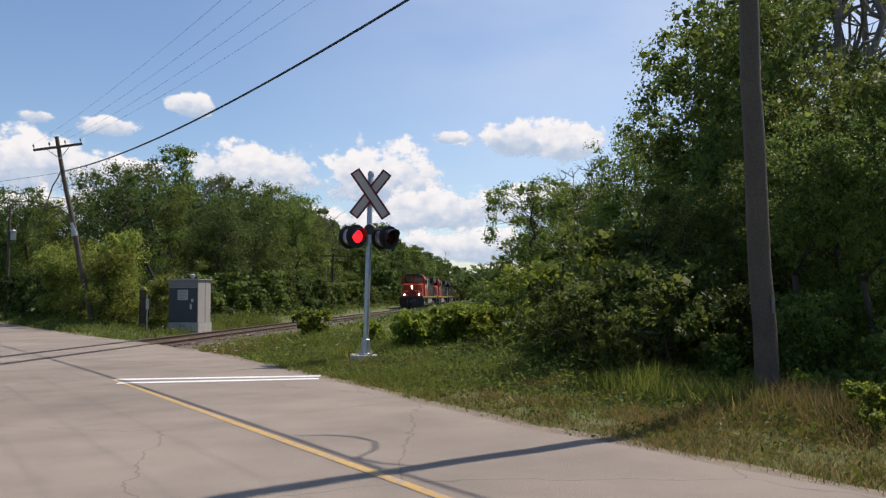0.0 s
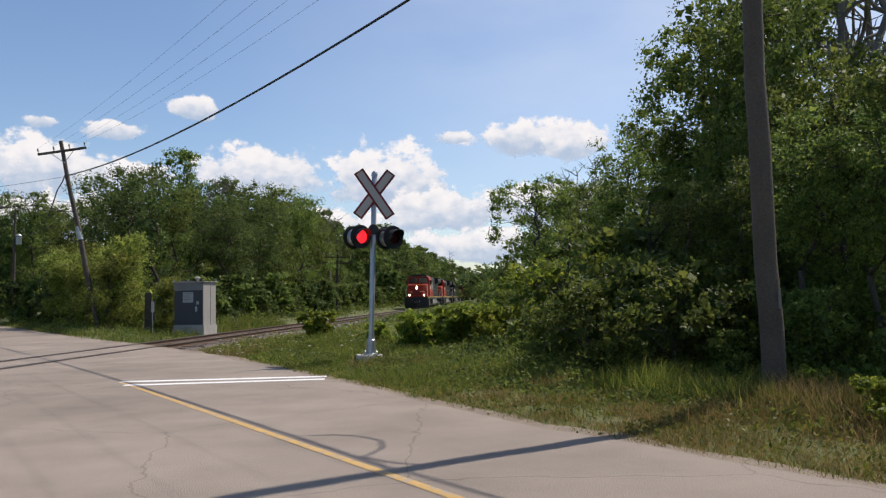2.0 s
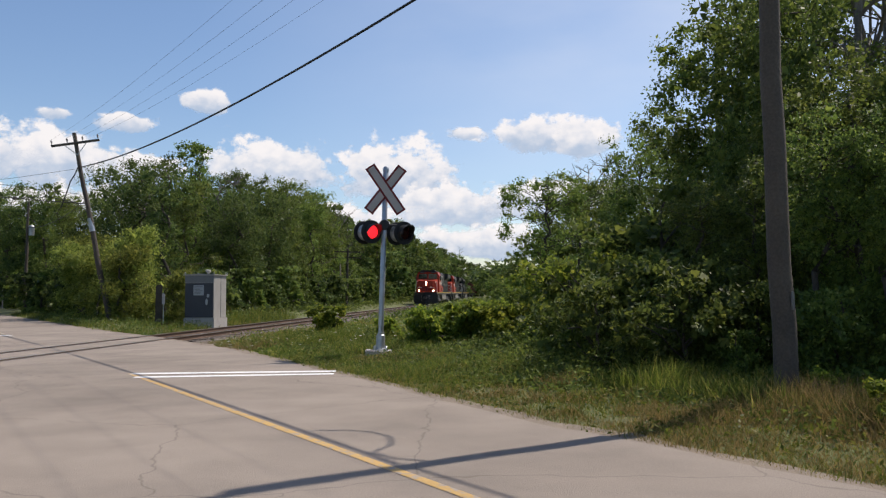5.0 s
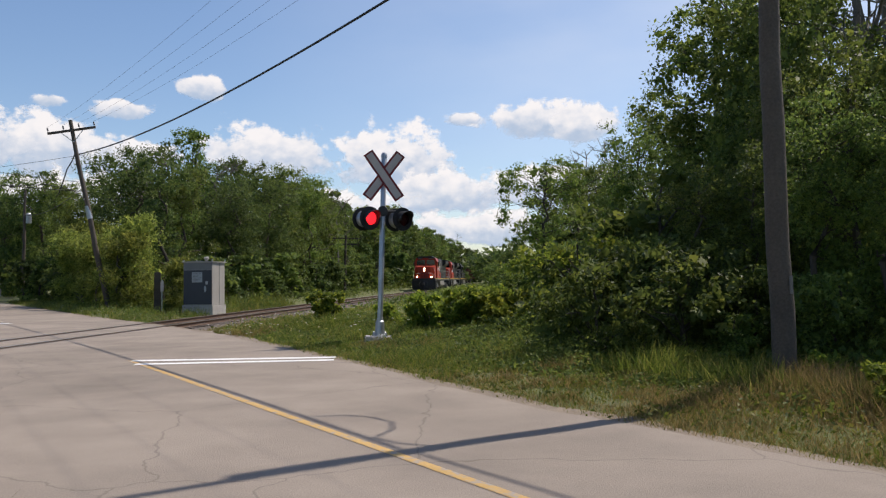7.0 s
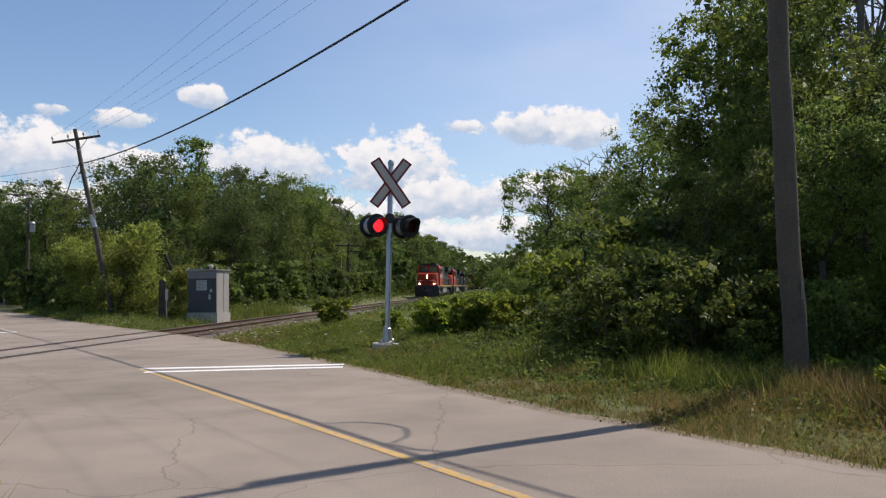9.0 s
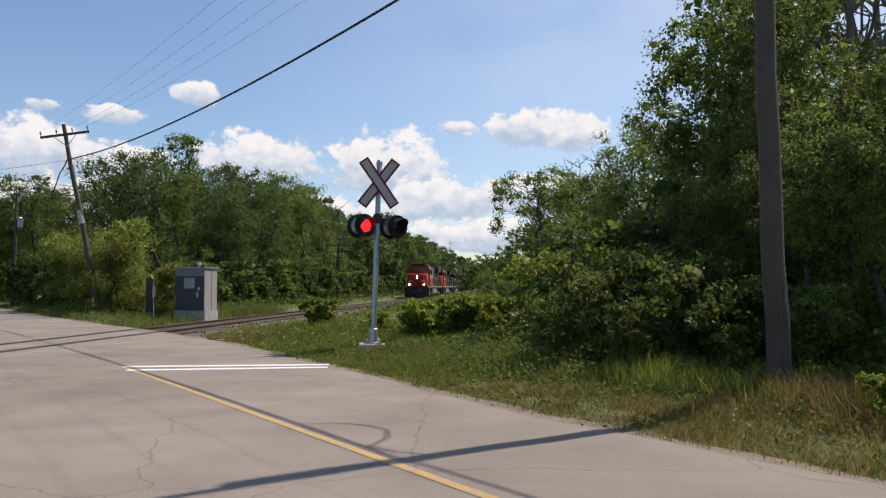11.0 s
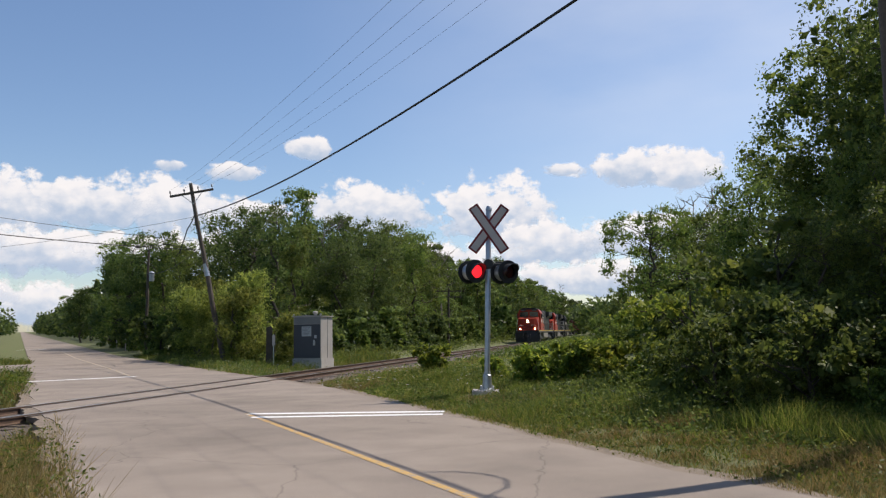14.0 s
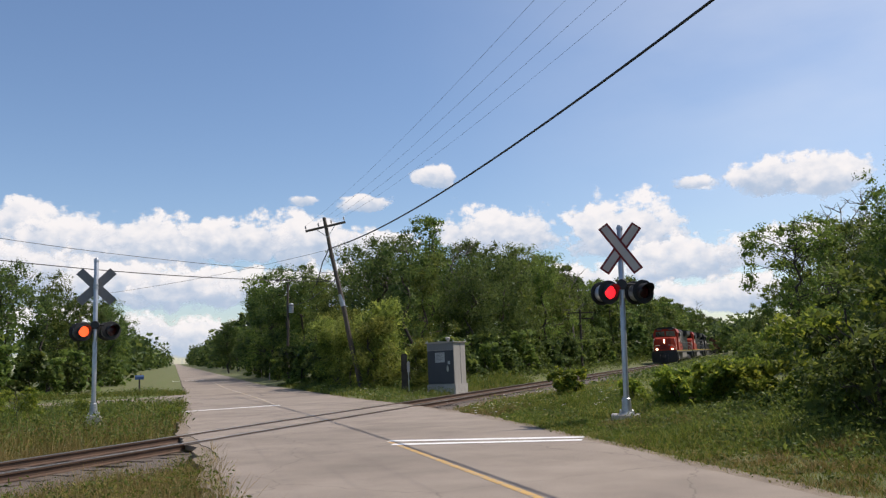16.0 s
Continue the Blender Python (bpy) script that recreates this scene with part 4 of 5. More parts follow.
grass_patch("short_verge_grass", GRASS_DRY, "short trodden grass along the asphalt", scatter(60000, -3, 18, R_EDGE - 0.05, 9.5, 61, lambda u, v: 0.07, None, 0.1), 1.0, 62, 0.007, 0.9)
grass_patch("short_verge_grass", GRASS, "short green grass under the taller stalks", scatter(60000, 0, 24, R_EDGE, 12, 63, lambda u, v: 0.12, None, 0.1), 1.0, 64, 0.008, 0.9)
weeds("verge_weeds", GRASS, "low leafy weeds mixed into the verge grass", 2600, 0, 24, R_EDGE + 0.3, 13, 31, 0.06, lambda u, v: min(0.35, 0.06 + 0.08 * (v - right_edge(u))), 24, 0.35)
weeds("verge_weeds", LEAF, "tall leafy weeds at the foot of the shrubs", 4200, 4, 24, 7.7, 13, 32, 0.085, lambda u, v: growth(u, v, 0.9, 0.24), 34, 0.36)
weeds("verge_weeds", LEAF_MID, "knee-high green weeds between the grass and the shrubs", 1800, 7, 24, 7.5, 11.5, 41, 0.07, lambda u, v: growth(u, v, 0.7, 0.2), 34, 0.3)
grass_patch("verge_grass", GRASS, "tall coarse grass stalks before the shrubs", scatter(42000, 5, 24, 7.6, 12, 65, lambda u, v: growth(u, v, 0.5, 0.14)), 1.0, 66, 0.009, 0.45)
weeds("verge_weeds", LEAF_PALE, "pale broad-leaved weeds in the shade of the trees", 200, 0.5, 5, 9.0, 10.8, 33, 0.15, lambda u, v: 0.42, 26, 0.4, lambda x, y, u, v: math.hypot(x - 3.7, y - 9.0) > 0.8)
grass_patch("verge_grass", GRASS, "tall green grass between the road and the railway", scatter(70000, 13, 40, R_EDGE, 24, 5, lambda u, v: 0.12, RIGHT_OF), 1.0, 6, 0.010, 0.7)
weeds("verge_weeds", GRASS, "mixed weeds between the road and the railway", 1900, 12, 44, R_EDGE + 0.2, 26, 34, 0.08, lambda u, v: 0.2, 24, 0.4, RIGHT_OF)
weeds("lineside_weeds", LEAF, "green weeds and low scrub along the railway", 7000, 34, 115, 16, 75, 35, 0.22, lambda u, v: 0.45, 20, 0.9, lambda x, y, u, v: 2.6 < off_track(x, y) < 13)
weeds("lineside_weeds", LEAF, "green weeds and low scrub along the woods", 5200, 40, 115, 10, 75, 36, 0.22, lambda u, v: 0.75, 22, 0.8, lambda x, y, u, v: -9 < off_track(x, y) < -2.8)
grass_patch("dry_verge_grass", GRASS_DRY, "rank dry grass between the asphalt and the rails", scatter(70000, 20, 40, R_EDGE, 14, 73, lambda u, v: 0.3, lambda x, y, u, v: 1.9 < off_track(x, y) < 6), 1.0, 74, 0.010, 0.6)
weeds("verge_weeds", GRASS, "rank green weeds between the asphalt and the rails", 900, 19, 38, R_EDGE + 0.3, 14, 43, 0.09, lambda u, v: 0.35, 24, 0.35, lambda x, y, u, v: off_track(x, y) > 2.6)
grass_patch("dry_verge_grass", GRASS_DRY, "dry seeding grass beside the track", scatter(34000, 16, 44, R_EDGE, 26, 7, lambda u, v: 0.22, lambda x, y, u, v: 2.0 < abs(off_track(x, y)) < 5), 1.0, 8, 0.012, 0.6)
grass_patch("verge_grass", GRASS, "grass and weeds on the far verge of the crossing", scatter(50000, 30, 70, R_EDGE + 0.2, 22, 9, lambda u, v: 0.25 + 0.03 * (v - ROAD_RIGHT), LEFT_OF), 1.0, 10, 0.018, 0.6)
weeds("verge_weeds", LEAF, "leafy weeds round the signal cabinet", 2000, 30, 58, R_EDGE + 0.8, 22, 37, 0.1, lambda u, v: 0.35, 24, 0.45, LEFT_OF)
grass_patch("verge_grass", GRASS, "low green grass on the open lot", scatter(110000, 21, 64, -40, ROAD_LEFT - 0.2, 11, lambda u, v: 0.36, LEFT_OF), 1.0, 12, 0.022, 0.7)
weeds("verge_weeds", LEAF_MID, "dense knee-high weeds on the bank beside the track", 3600, 20, 36, -22, ROAD_LEFT - 0.3, 42, 0.10, lambda u, v: 0.7, 28, 0.4, lambda x, y, u, v: -7 < off_track(x, y) < -2.4)
grass_patch("dry_verge_grass", GRASS_DRY, "tall dry grass on the bank beside the track", scatter(60000, 19, 40, -24, ROAD_LEFT - 0.25, 67, lambda u, v: 0.6, lambda x, y, u, v: -6 < off_track(x, y) < -1.9), 1.0, 68, 0.012, 0.5)
weeds("verge_weeds", LEAF, "scattered leafy weeds on the open lot", 2200, 21, 60, -38, ROAD_LEFT - 0.3, 38, 0.13, lambda u, v: 0.45, 22, 0.5, LEFT_OF)
grass_patch("dry_verge_grass", GRASS_DRY, "tall dry grass with seed heads at the near corner", scatter(90000, 4.5, 20, -9, 0.35, 13, lambda u, v: 0.36, lambda x, y, u, v: 1.6 < abs(off_track(x, y))), 1.0, 14, 0.006, 0.7)
weeds("corner_weeds", GRASS, "green weeds among dry grass at the corner", 2600, 4.8, 22, -9, 0.3, 39, 0.06, lambda u, v: 0.34, 26, 0.3)
grass_patch("short_verge_grass", GRASS_DRY, "short dry grass on the near verge", scatter(36000, -9, 5.5, -9, 0.1, 71, lambda u, v: 0.14, None, 0.2), 1.0, 72, 0.009, 0.9)
# small white flower heads standing in the grass
fl = np.random.default_rng(50)
heads = []
for k in range(520):
    u, v = (fl.uniform(16, 32), fl.uniform(R_EDGE + 0.3, 14)) if k < 330 else (fl.uniform(32, 46), fl.uniform(R_EDGE + 0.4, 14))
    p = U * u + V * v
    if abs(off_track(p.x, p.y)) < 3:
        continue
    c = Vector((p.x, p.y, ground_z(p.x, p.y) + fl.uniform(0.25, 0.5)))
    s = fl.uniform(0.025, 0.05)
    heads += [c + Vector((s * math.cos(a), s * math.sin(a), 0.3 * s * math.sin(a * 2))) for a in (0, 1.57, 3.14, 4.71)]
FLOWER = material("white_flower_heads", (0.75, 0.74, 0.68), 0.8, bump=0)
tagged(new("wild_flowers", quads_mesh("wild_flowers", [tuple(h) for h in heads], FLOWER)), "scattered small white wild flower heads in the grass", "flowers", kind="stuff")

# ---- crossing signals ----
RED_LIT, RED_OFF, AMBER_LIT = glow("lit_red_lens", (1.0, 0.02, 0.03), 1.6), material("dark_red_lens", (0.05, 0.006, 0.007), 0.25, bump=0), glow("lit_orange_red_lens", (1.0, 0.11, 0.03), 1.6)
BACK_GREY = material("grey_weathered_sign_back", (0.20, 0.20, 0.21), 0.6, 0.3, other=(0.14, 0.14, 0.14), scale=5, bump=0.05)


def crossing_signal(name, m, label, back=False, lit=-1, lens=None, top=4.12, drop=0.0, slant=54):
    """Mast with crossbuck and two flashing lamps; the front faces -y. back: a crossbuck of bare metal seen from behind."""
    t = thing(name, label, "crossing signal", m, "crossing signals")
    part("mast", Build().lathe([(0.062, 0.1), (0.062, top), (0.05, top + 0.02)], sides=18), STEEL, t, smooth=True)
    part("mast_cap", Build().lathe([(0.072, top - 0.02), (0.072, top + 0.04), (0.045, top + 0.09), (0.0, top + 0.10)], sides=16), STEEL, t, smooth=True)
    part("base", Build().lathe([(0.17, 0.0), (0.17, 0.03), (0.11, 0.05), (0.095, 0.34), (0.075, 0.36), (0.075, 0.40)], sides=18), STEEL, t, smooth=True)
    w = 0.2 if back else 0.33
    part("foundation", Build().box(-w, w, -w, w, -0.45, 0.0), CONCRETE, t, "pale concrete foundation block", bevel=0.02)
    for sx in (-1, 1):
        for sy in (-1, 1):
            part("anchor_bolt", Build().lathe([(0.022, 0.0), (0.022, 0.09), (0.01, 0.1)], (sx * 0.13, sy * 0.13, 0), sides=8), STEEL, t)
    # crossbuck: two crossed blades, dark red border round a pale field
    for i, ang in enumerate((slant, -slant)):
        y = -0.085 - 0.012 * i
        c, s = math.cos(radians(ang)), math.sin(radians(ang))

        def blade(hl, hw, y0, y1):
            pts = [(-hl, -hw), (hl, -hw), (hl, hw), (-hl, hw)]
            return Build().prism([(a * c - b * s, 3.67 + a * s + b * c) for a, b in pts], "y", y0, y1)
        b = part("crossbuck_blade", blade(0.64, 0.125, y, y + 0.008), BACK_GREY if back else SIGN_RED, t, "crossbuck blade with dark red border and pale centre" if not back else "bare metal back of a crossbuck blade", bevel=0.002)
        part("blade_face", blade(0.60, 0.078, y - 0.0035, y + 0.0005), BACK_GREY if back else WHITE_SHADED, b)
    for z in (3.62, 3.72):
        part("clamp", Build().lathe([(0.075, z - 0.02), (0.075, z + 0.02)], sides=16), STEEL, t)
    part("junction_box", Build().lathe([(0.11, -0.09), (0.12, -0.07), (0.12, 0.07), (0.11, 0.09)], (0, 0, 2.86 - drop), "y"), BLACK, t, smooth=True)
    part("cross_arm", Build().tube([(-0.42, 0, 2.86 - drop), (0.42, 0, 2.86 - drop)], 0.028, 10), BLACK, t)
    for i, sx in enumerate((-1, 1)):
        x = sx * 0.37
        turn = Matrix.Translation((x, 0.0, 2.68 - drop)) @ Matrix.Rotation(radians(27), 4, "Z")
        lamp = part("lamp", Build().lathe([(0.16, -0.17), (0.185, -0.14), (0.19, 0.14), (0.16, 0.17)], axis="y", sides=28), STEEL, t, "pale metal lamp body, two lamps back to back", smooth=True)
        lamp.matrix_local = turn
        for f in (-1, 1):
            part("background_disc", Build().lathe([(0.10, f * 0.165), (0.262, f * 0.168), (0.268, f * 0.178), (0.262, f * 0.19), (0.10, f * 0.19)], axis="y", sides=36), BLACK, lamp, "flat black disc round the lens", smooth=True)
            # hood: open tube, longer above
            verts, faces, n = [], [], 26
            for k in range(n + 1):
                a = -0.36 * math.pi + 1.72 * math.pi * k / n
                ln = 0.10 + 0.20 * max(0.0, math.sin(a)) ** 0.7
                for rr, yy in ((0.178, 0.185), (0.172, 0.185 + ln), (0.164, 0.185 + ln), (0.170, 0.185)):
                    verts.append((rr * math.cos(a), f * yy, rr * math.sin(a)))
            for k in range(n):
                for j in range(4):
                    faces.append((k * 4 + j, k * 4 + (j + 1) % 4, (k + 1) * 4 + (j + 1) % 4, (k + 1) * 4 + j))
            part("hood", Build().add(verts, faces), BLACK, lamp, "black hood over the lens", smooth=True)
            on_ = sx == lit and (f < 0) != back
            part("lens", Build().lathe([(0.152, f * 0.188), (0.148, f * 0.20), (0.11, f * 0.215), (0.05, f * 0.222), (0.0, f * 0.223)], axis="y", sides=24), (lens or RED_LIT) if on_ else RED_OFF, lamp,
                 "glowing red lens" if on_ else "unlit dark red lens", smooth=True)
        part("lamp_bracket", Build().tube([(x, 0.0, 2.90 - drop), (x, 0.0, 2.84 - drop), (x, 0.0, 2.80 - drop)], 0.03, 8), BLACK, t)
    return t


mx, my = -1.70, 17.9
crossing_signal("crossing_signal", pose(mx, my, 0.16, 0, 1.9, 8), "galvanised crossing signal with red-edged crossbuck and one lit lamp", lit=-1)
x2, y2 = -16.4, 18.3
crossing_signal("crossing_signal", pose(x2, y2, 0.36, 0, 0, 215), "galvanised crossing signal seen from behind with grey crossbuck", True, 1, AMBER_LIT, 4.40, 0.30, 45)

# ---- signal cabinet ----
CAB_GREY = material("grey_cabinet_paint", (0.20, 0.20, 0.20), 0.6, 0.0, other=(0.16, 0.16, 0.16), scale=2, bump=0.05)
# Sun and shade are put into the colours: door darker and bluish, body paler.
CAB_DOOR_SHADED = material("shaded_dark_grey_door", (0.052, 0.055, 0.066), 0.6, 0.0, other=(0.040, 0.043, 0.052), scale=2, bump=0.05)
CAB_SUNLIT = material("sunlit_pale_aluminium", (0.36, 0.34, 0.31), 0.6, 0.0, other=(0.29, 0.275, 0.25), scale=2, bump=0.05)
NOTICE = material("faded_notice_sheet", (0.42, 0.43, 0.43), 0.7, other=(0.33, 0.34, 0.35), scale=12, bump=0.02)
cabx, caby = -12.5, 39.0
cab = thing("signal_cabinet", "grey metal railway signal cabinet with roof vent and notice", "equipment cabinet", pose(cabx, caby, 0.2, 0, 0, -12))
W, D, H = 0.78, 0.62, 2.2
part("plinth", Build().box(-W - 0.05, W + 0.05, -D - 0.05, D + 0.05, -0.6, 0.1), CONCRETE, cab, bevel=0.015)
part("body", Build().box(-W, W, -D, D, 0.1, H), CAB_SUNLIT, cab, "aluminium cabinet body, its pale colour holding the sunlight", bevel=0.012)
part("header_panel", Build().box(-W + 0.01, W - 0.01, -D - 0.02, -D + 0.004, H - 0.36, H - 0.02), CAB_GREY, cab, bevel=0.004)
door = part("door", Build().box(-W + 0.02, W - 0.02, -D - 0.03, -D + 0.004, 0.14, H - 0.38), CAB_DOOR_SHADED, cab, "dark grey cabinet door, its colour deepened for shade", bevel=0.006)
part("handle", Build().box(0.40, 0.44, -D - 0.07, -D - 0.02, 0.75, 1.05).box(0.36, 0.48, -D - 0.045, -D - 0.02, 0.80, 1.0), STEEL, door)
part("hasp", Build().box(0.44, 0.56, -D - 0.05, -D - 0.02, 1.12, 1.28), STEEL, door)
notice = part("notice", Build().box(-0.30, 0.26, -D - 0.036, -D - 0.029, 1.22, 1.72), NOTICE, door, "pale notice sheet with faded print")
for k in range(6):
    part("print_bar", Build().box(-0.25, 0.21 - 0.08 * (k % 3), -D - 0.039, -D - 0.035, 1.64 - k * 0.07, 1.665 - k * 0.07), CAB_GREY, notice)
part("roof", Build().prism([(-W - 0.07, H), (W + 0.07, H), (W + 0.07, H + 0.045), (0, H + 0.085), (-W - 0.07, H + 0.045)], "y", -D - 0.07, D + 0.07), CAB_SUNLIT, cab, bevel=0.006)
vent = part("roof_vent", Build().lathe([(0.07, H + 0.05), (0.07, H + 0.16), (0.12, H + 0.17), (0.13, H + 0.26), (0.09, H + 0.30), (0.0, H + 0.31)], (0.12, 0, 0), sides=16), CAB_SUNLIT, cab, smooth=True)
for sx in (-1, 1):
    for sy in (-1, 1):
        part("lifting_eye", Build().tube([(sx * W + 0.045 * math.cos(a), sy * D, H + 0.10 + 0.045 * math.sin(a)) for a in (k * math.pi / 5 for k in range(11))], 0.012, 6), STEEL, cab)
part("side_seam", Build().box(W, W + 0.012, 0.06, 0.09, 0.12, H - 0.02), CAB_GREY, cab)
# short post beside it
solid("marker_post", Build().prism([(-0.17, -0.4), (0.17, -0.4), (0.16, 1.80), (0.05, 1.86), (-0.15, 1.82)], "y", -0.16, 0.16), BARK, "short dark weathered timber post standing in weeds", "post", pose(-14.55, 38.2, 0.1, 2, 0, 20), bevel=0.02)
sm = thing("whistle_marker", "small white marker plate on a thin post", "sign", pose(-14.25, 38.0, 0.05, 0, 0, 25))
part("post", Build().lathe([(0.025, -0.3), (0.025, 1.5)], sides=8), STEEL, sm)
part("plate", Build().box(-0.07, 0.07, -0.04, -0.028, 0.95, 1.45), WHITE_SHADED, sm)

# ---- utility poles and wires ----
def utility_pole(m, label, top=10.2, radius=0.14, arm=1.18, ladder=0.0):
    t = thing("utility_pole", label, "utility pole", m, "utility poles")
    n = 14
    part("pole", Build().tube([(0.02 * math.sin(k), 0.015 * math.cos(2 * k), -0.6 + (top + 0.6) * k / n) for k in range(n + 1)], [radius * (1.08 - 0.42 * k / n) for k in range(n + 1)], 14), POLE_WOOD, t, smooth=True)
    if arm:
        a = part("crossarm", Build().box(-arm, arm, -0.13, -0.03, top - 0.62, top - 0.50), POLE_WOOD, t, bevel=0.01)
        for sx in (-1, 1):
            part("brace", Build().tube([(sx * 0.55, -0.08, top - 0.6), (0, -0.12, top - 1.2)], 0.018, 6), STEEL, t)
        for x in (-arm + 0.05, -0.38, 0.38, arm - 0.05):
            part("insulator", Build().lathe([(0.015, top - 0.5), (0.02, top - 0.42), (0.055, top - 0.40), (0.035, top - 0.36), (0.05, top - 0.33), (0.03, top - 0.26), (0.0, top - 0.24)], (x, -0.08, 0), sides=10), GLAZE, a)
    return t


TRAIN_TAG = material("dull_metal_tag", (0.16, 0.15, 0.14), 0.7, bump=0)
GLAZE = material("grey_glazed_insulator", (0.20, 0.19, 0.19), 0.3, bump=0)
NP = (3.97, 9.52)
near_pole = utility_pole(pose(*NP, 0.1, -0.3, -0.9, 35.5), "tall weathered grey wooden utility pole rising from the verge", 10.0, 0.135)
tag_plate = part("tag", Build().box(-0.03, 0.03, -0.150, -0.138, 1.12, 1.34), TRAIN_TAG, near_pole, "small metal tag")
FP = (-18.1, 40.8)
far_pole = utility_pole(pose(*FP, 0.0, -2.0, -11.2, 18), "leaning wooden utility pole with crossarm, rising from shrubs", 10.2, 0.15)
part("guard", Build().lathe([(0.145, 4.9), (0.145, 5.6)], sides=14), STEEL, far_pole, "pale metal band", smooth=True)
part("lamp_arm", Build().tube([(0, -0.1, 5.9), (-0.5, -0.3, 6.5), (-1.6, -0.8, 6.9), (-3.0, -1.2, 7.0)], 0.022, 8), BLACK, far_pole, "thin dark street lamp arm")
part("lamp_head", Build().lathe([(0.0, 0.0), (0.1, 0.02), (0.13, 0.1), (0.07, 0.16)], (-3.1, -1.2, 6.93), sides=10), BLACK, far_pole)
for u, v, h in ((76, 8.6, 9.5), (122, 9, 10), (170, 9, 10)):
    p = U * u + V * v
    utility_pole(pose(p.x, p.y, rise(u), 0, 0.6, 35.5), "distant wooden utility pole beside the road", h, 0.14, 0.0 if u < 80 else 1.1)
pt = part("transformer", Build().lathe([(0.0, 0.0), (0.24, 0.02), (0.25, 0.8), (0.15, 0.9), (0.0, 0.92)], (0.3, 0, 6.6), sides=14), STEEL, [o for o in scene.objects if o.name.startswith("utility_pole")][-3], "grey transformer can")
bpy.context.view_layer.update()


def wire(name, a, b, sag, radius, mat, label):
    a, b = Vector(a), Vector(b)
    n = 36
    pts = [a.lerp(b, k / n) - Vector((0, 0, sag * 4 * (k / n) * (1 - k / n))) for k in range(n + 1)]
    return solid(name, Build().tube(pts, radius, 6), mat, label, "cable", smooth=True)


def on(pole, x, y, z):
    return pole.matrix_world @ Vector((x, y, z))


for x in (-1.13, -0.38, 0.38, 1.13):
    wire("power_line", on(far_pole, x, -0.08, 9.96), on(near_pole, x, -0.08, 9.76), 0.55, 0.004, WIRE, "thin bare power line between two poles")
wire("telephone_cable", on(far_pole, 0.12, -0.05, 8.35), on(near_pole, -0.1, 0, 7.62), 0.75, 0.03, CABLE, "heavy black twisted cable sagging between two poles")
LP = Vector((-36.0, 24.0, 0))
wire("telephone_cable", on(far_pole, -0.1, 0, 6.4), (-36, 22, 8.0), 0.5, 0.022, CABLE, "black cable crossing over the road")
wire("telephone_cable", on(far_pole, -0.1, 0, 6.9), (-36, 22, 9.3), 0.5, 0.012, CABLE, "thin black cable crossing over the road")
p76 = U * 76 + V * 8.6
wire("power_line", on(far_pole, -0.1, 0, 8.3), (-44, 40, 6.4), 0.5, 0.009, CABLE, "thin service wire over the road")
wire("telephone_cable", on(far_pole, 0, 0, 6.6), (p76.x, p76.y, 7.4), 0.5, 0.02, CABLE, "black cable along the road")
loop = [on(far_pole, 0.1 + 0.55 * math.sin(a) * (0.7 + 0.3 * math.cos(a * 2)), -0.15, 7.9 + 0.38 * math.cos(a)) for a in (k * 0.35 for k in range(10))]
solid("cable_loop", Build().tube(loop, 0.012, 6), CABLE, "loose loop of black cable on the pole", "cable", smooth=True)

# slack loop and the next span past the near pole, both overhead
slack = [(2.4, 11.0, 7.25), (2.6, 10.95, 7.0), (2.85, 10.8, 6.9), (3.06, 10.5, 6.85), (3.13, 10.1, 6.9), (3.1, 9.8, 7.1), (3.5, 9.65, 7.4), (3.9, 9.55, 7.5)]
solid("cable_loop", Build().tube(slack, 0.02, 6), CABLE, "slack loop of black cable hung beside the pole", "cable", smooth=True)
bp = U * -34 + V * 8.3
back_pole = utility_pole(pose(bp.x, bp.y, 0.0, 0, 0.5, 35.5), "weathered wooden utility pole along the verge", 10.0, 0.135)
bpy.context.view_layer.update()
wire("telephone_cable", on(near_pole, -0.1, 0, 7.55), on(back_pole, -0.1, 0, 7.6), 0.7, 0.022, CABLE, "heavy black cable sagging on to the next pole")
for x in (-1.13, -0.38, 0.38, 1.13):
    wire("power_line", on(near_pole, x, -0.08, 9.76), on(back_pole, x, -0.08, 9.76), 0.55, 0.004, WIRE, "thin bare power line between two poles")
droop = [on(far_pole, 0.0, -0.15, 8.5), on(far_pole, -0.25, -0.3, 8.0), on(far_pole, -0.55, -0.4, 7.6), on(far_pole, -0.85, -0.4, 7.0), on(far_pole, -1.2, -0.3, 6.4)]
solid("cable_drop", Build().tube(droop, 0.03, 6), CABLE, "twisted black drop cable hanging from the pole", "cable", smooth=True)

# telegraph pole among the trees along the railway
tp = thing("telegraph_pole", "old dark telegraph pole with two short arms by the railway", "telegraph pole", pose(-11.1, 79, 0.0, 0, 1.0, 0))
part("pole", Build().tube([(0, 0, -0.5), (0, 0, 3), (0.02, 0, 6.0)], [0.13, 0.12, 0.1], 10), BARK, tp, smooth=True)
for z in (5.7, 5.1):
    part("crossarm", Build().box(-1.3, 1.3, -0.12, -0.04, z - 0.06, z + 0.06), BARK, tp)

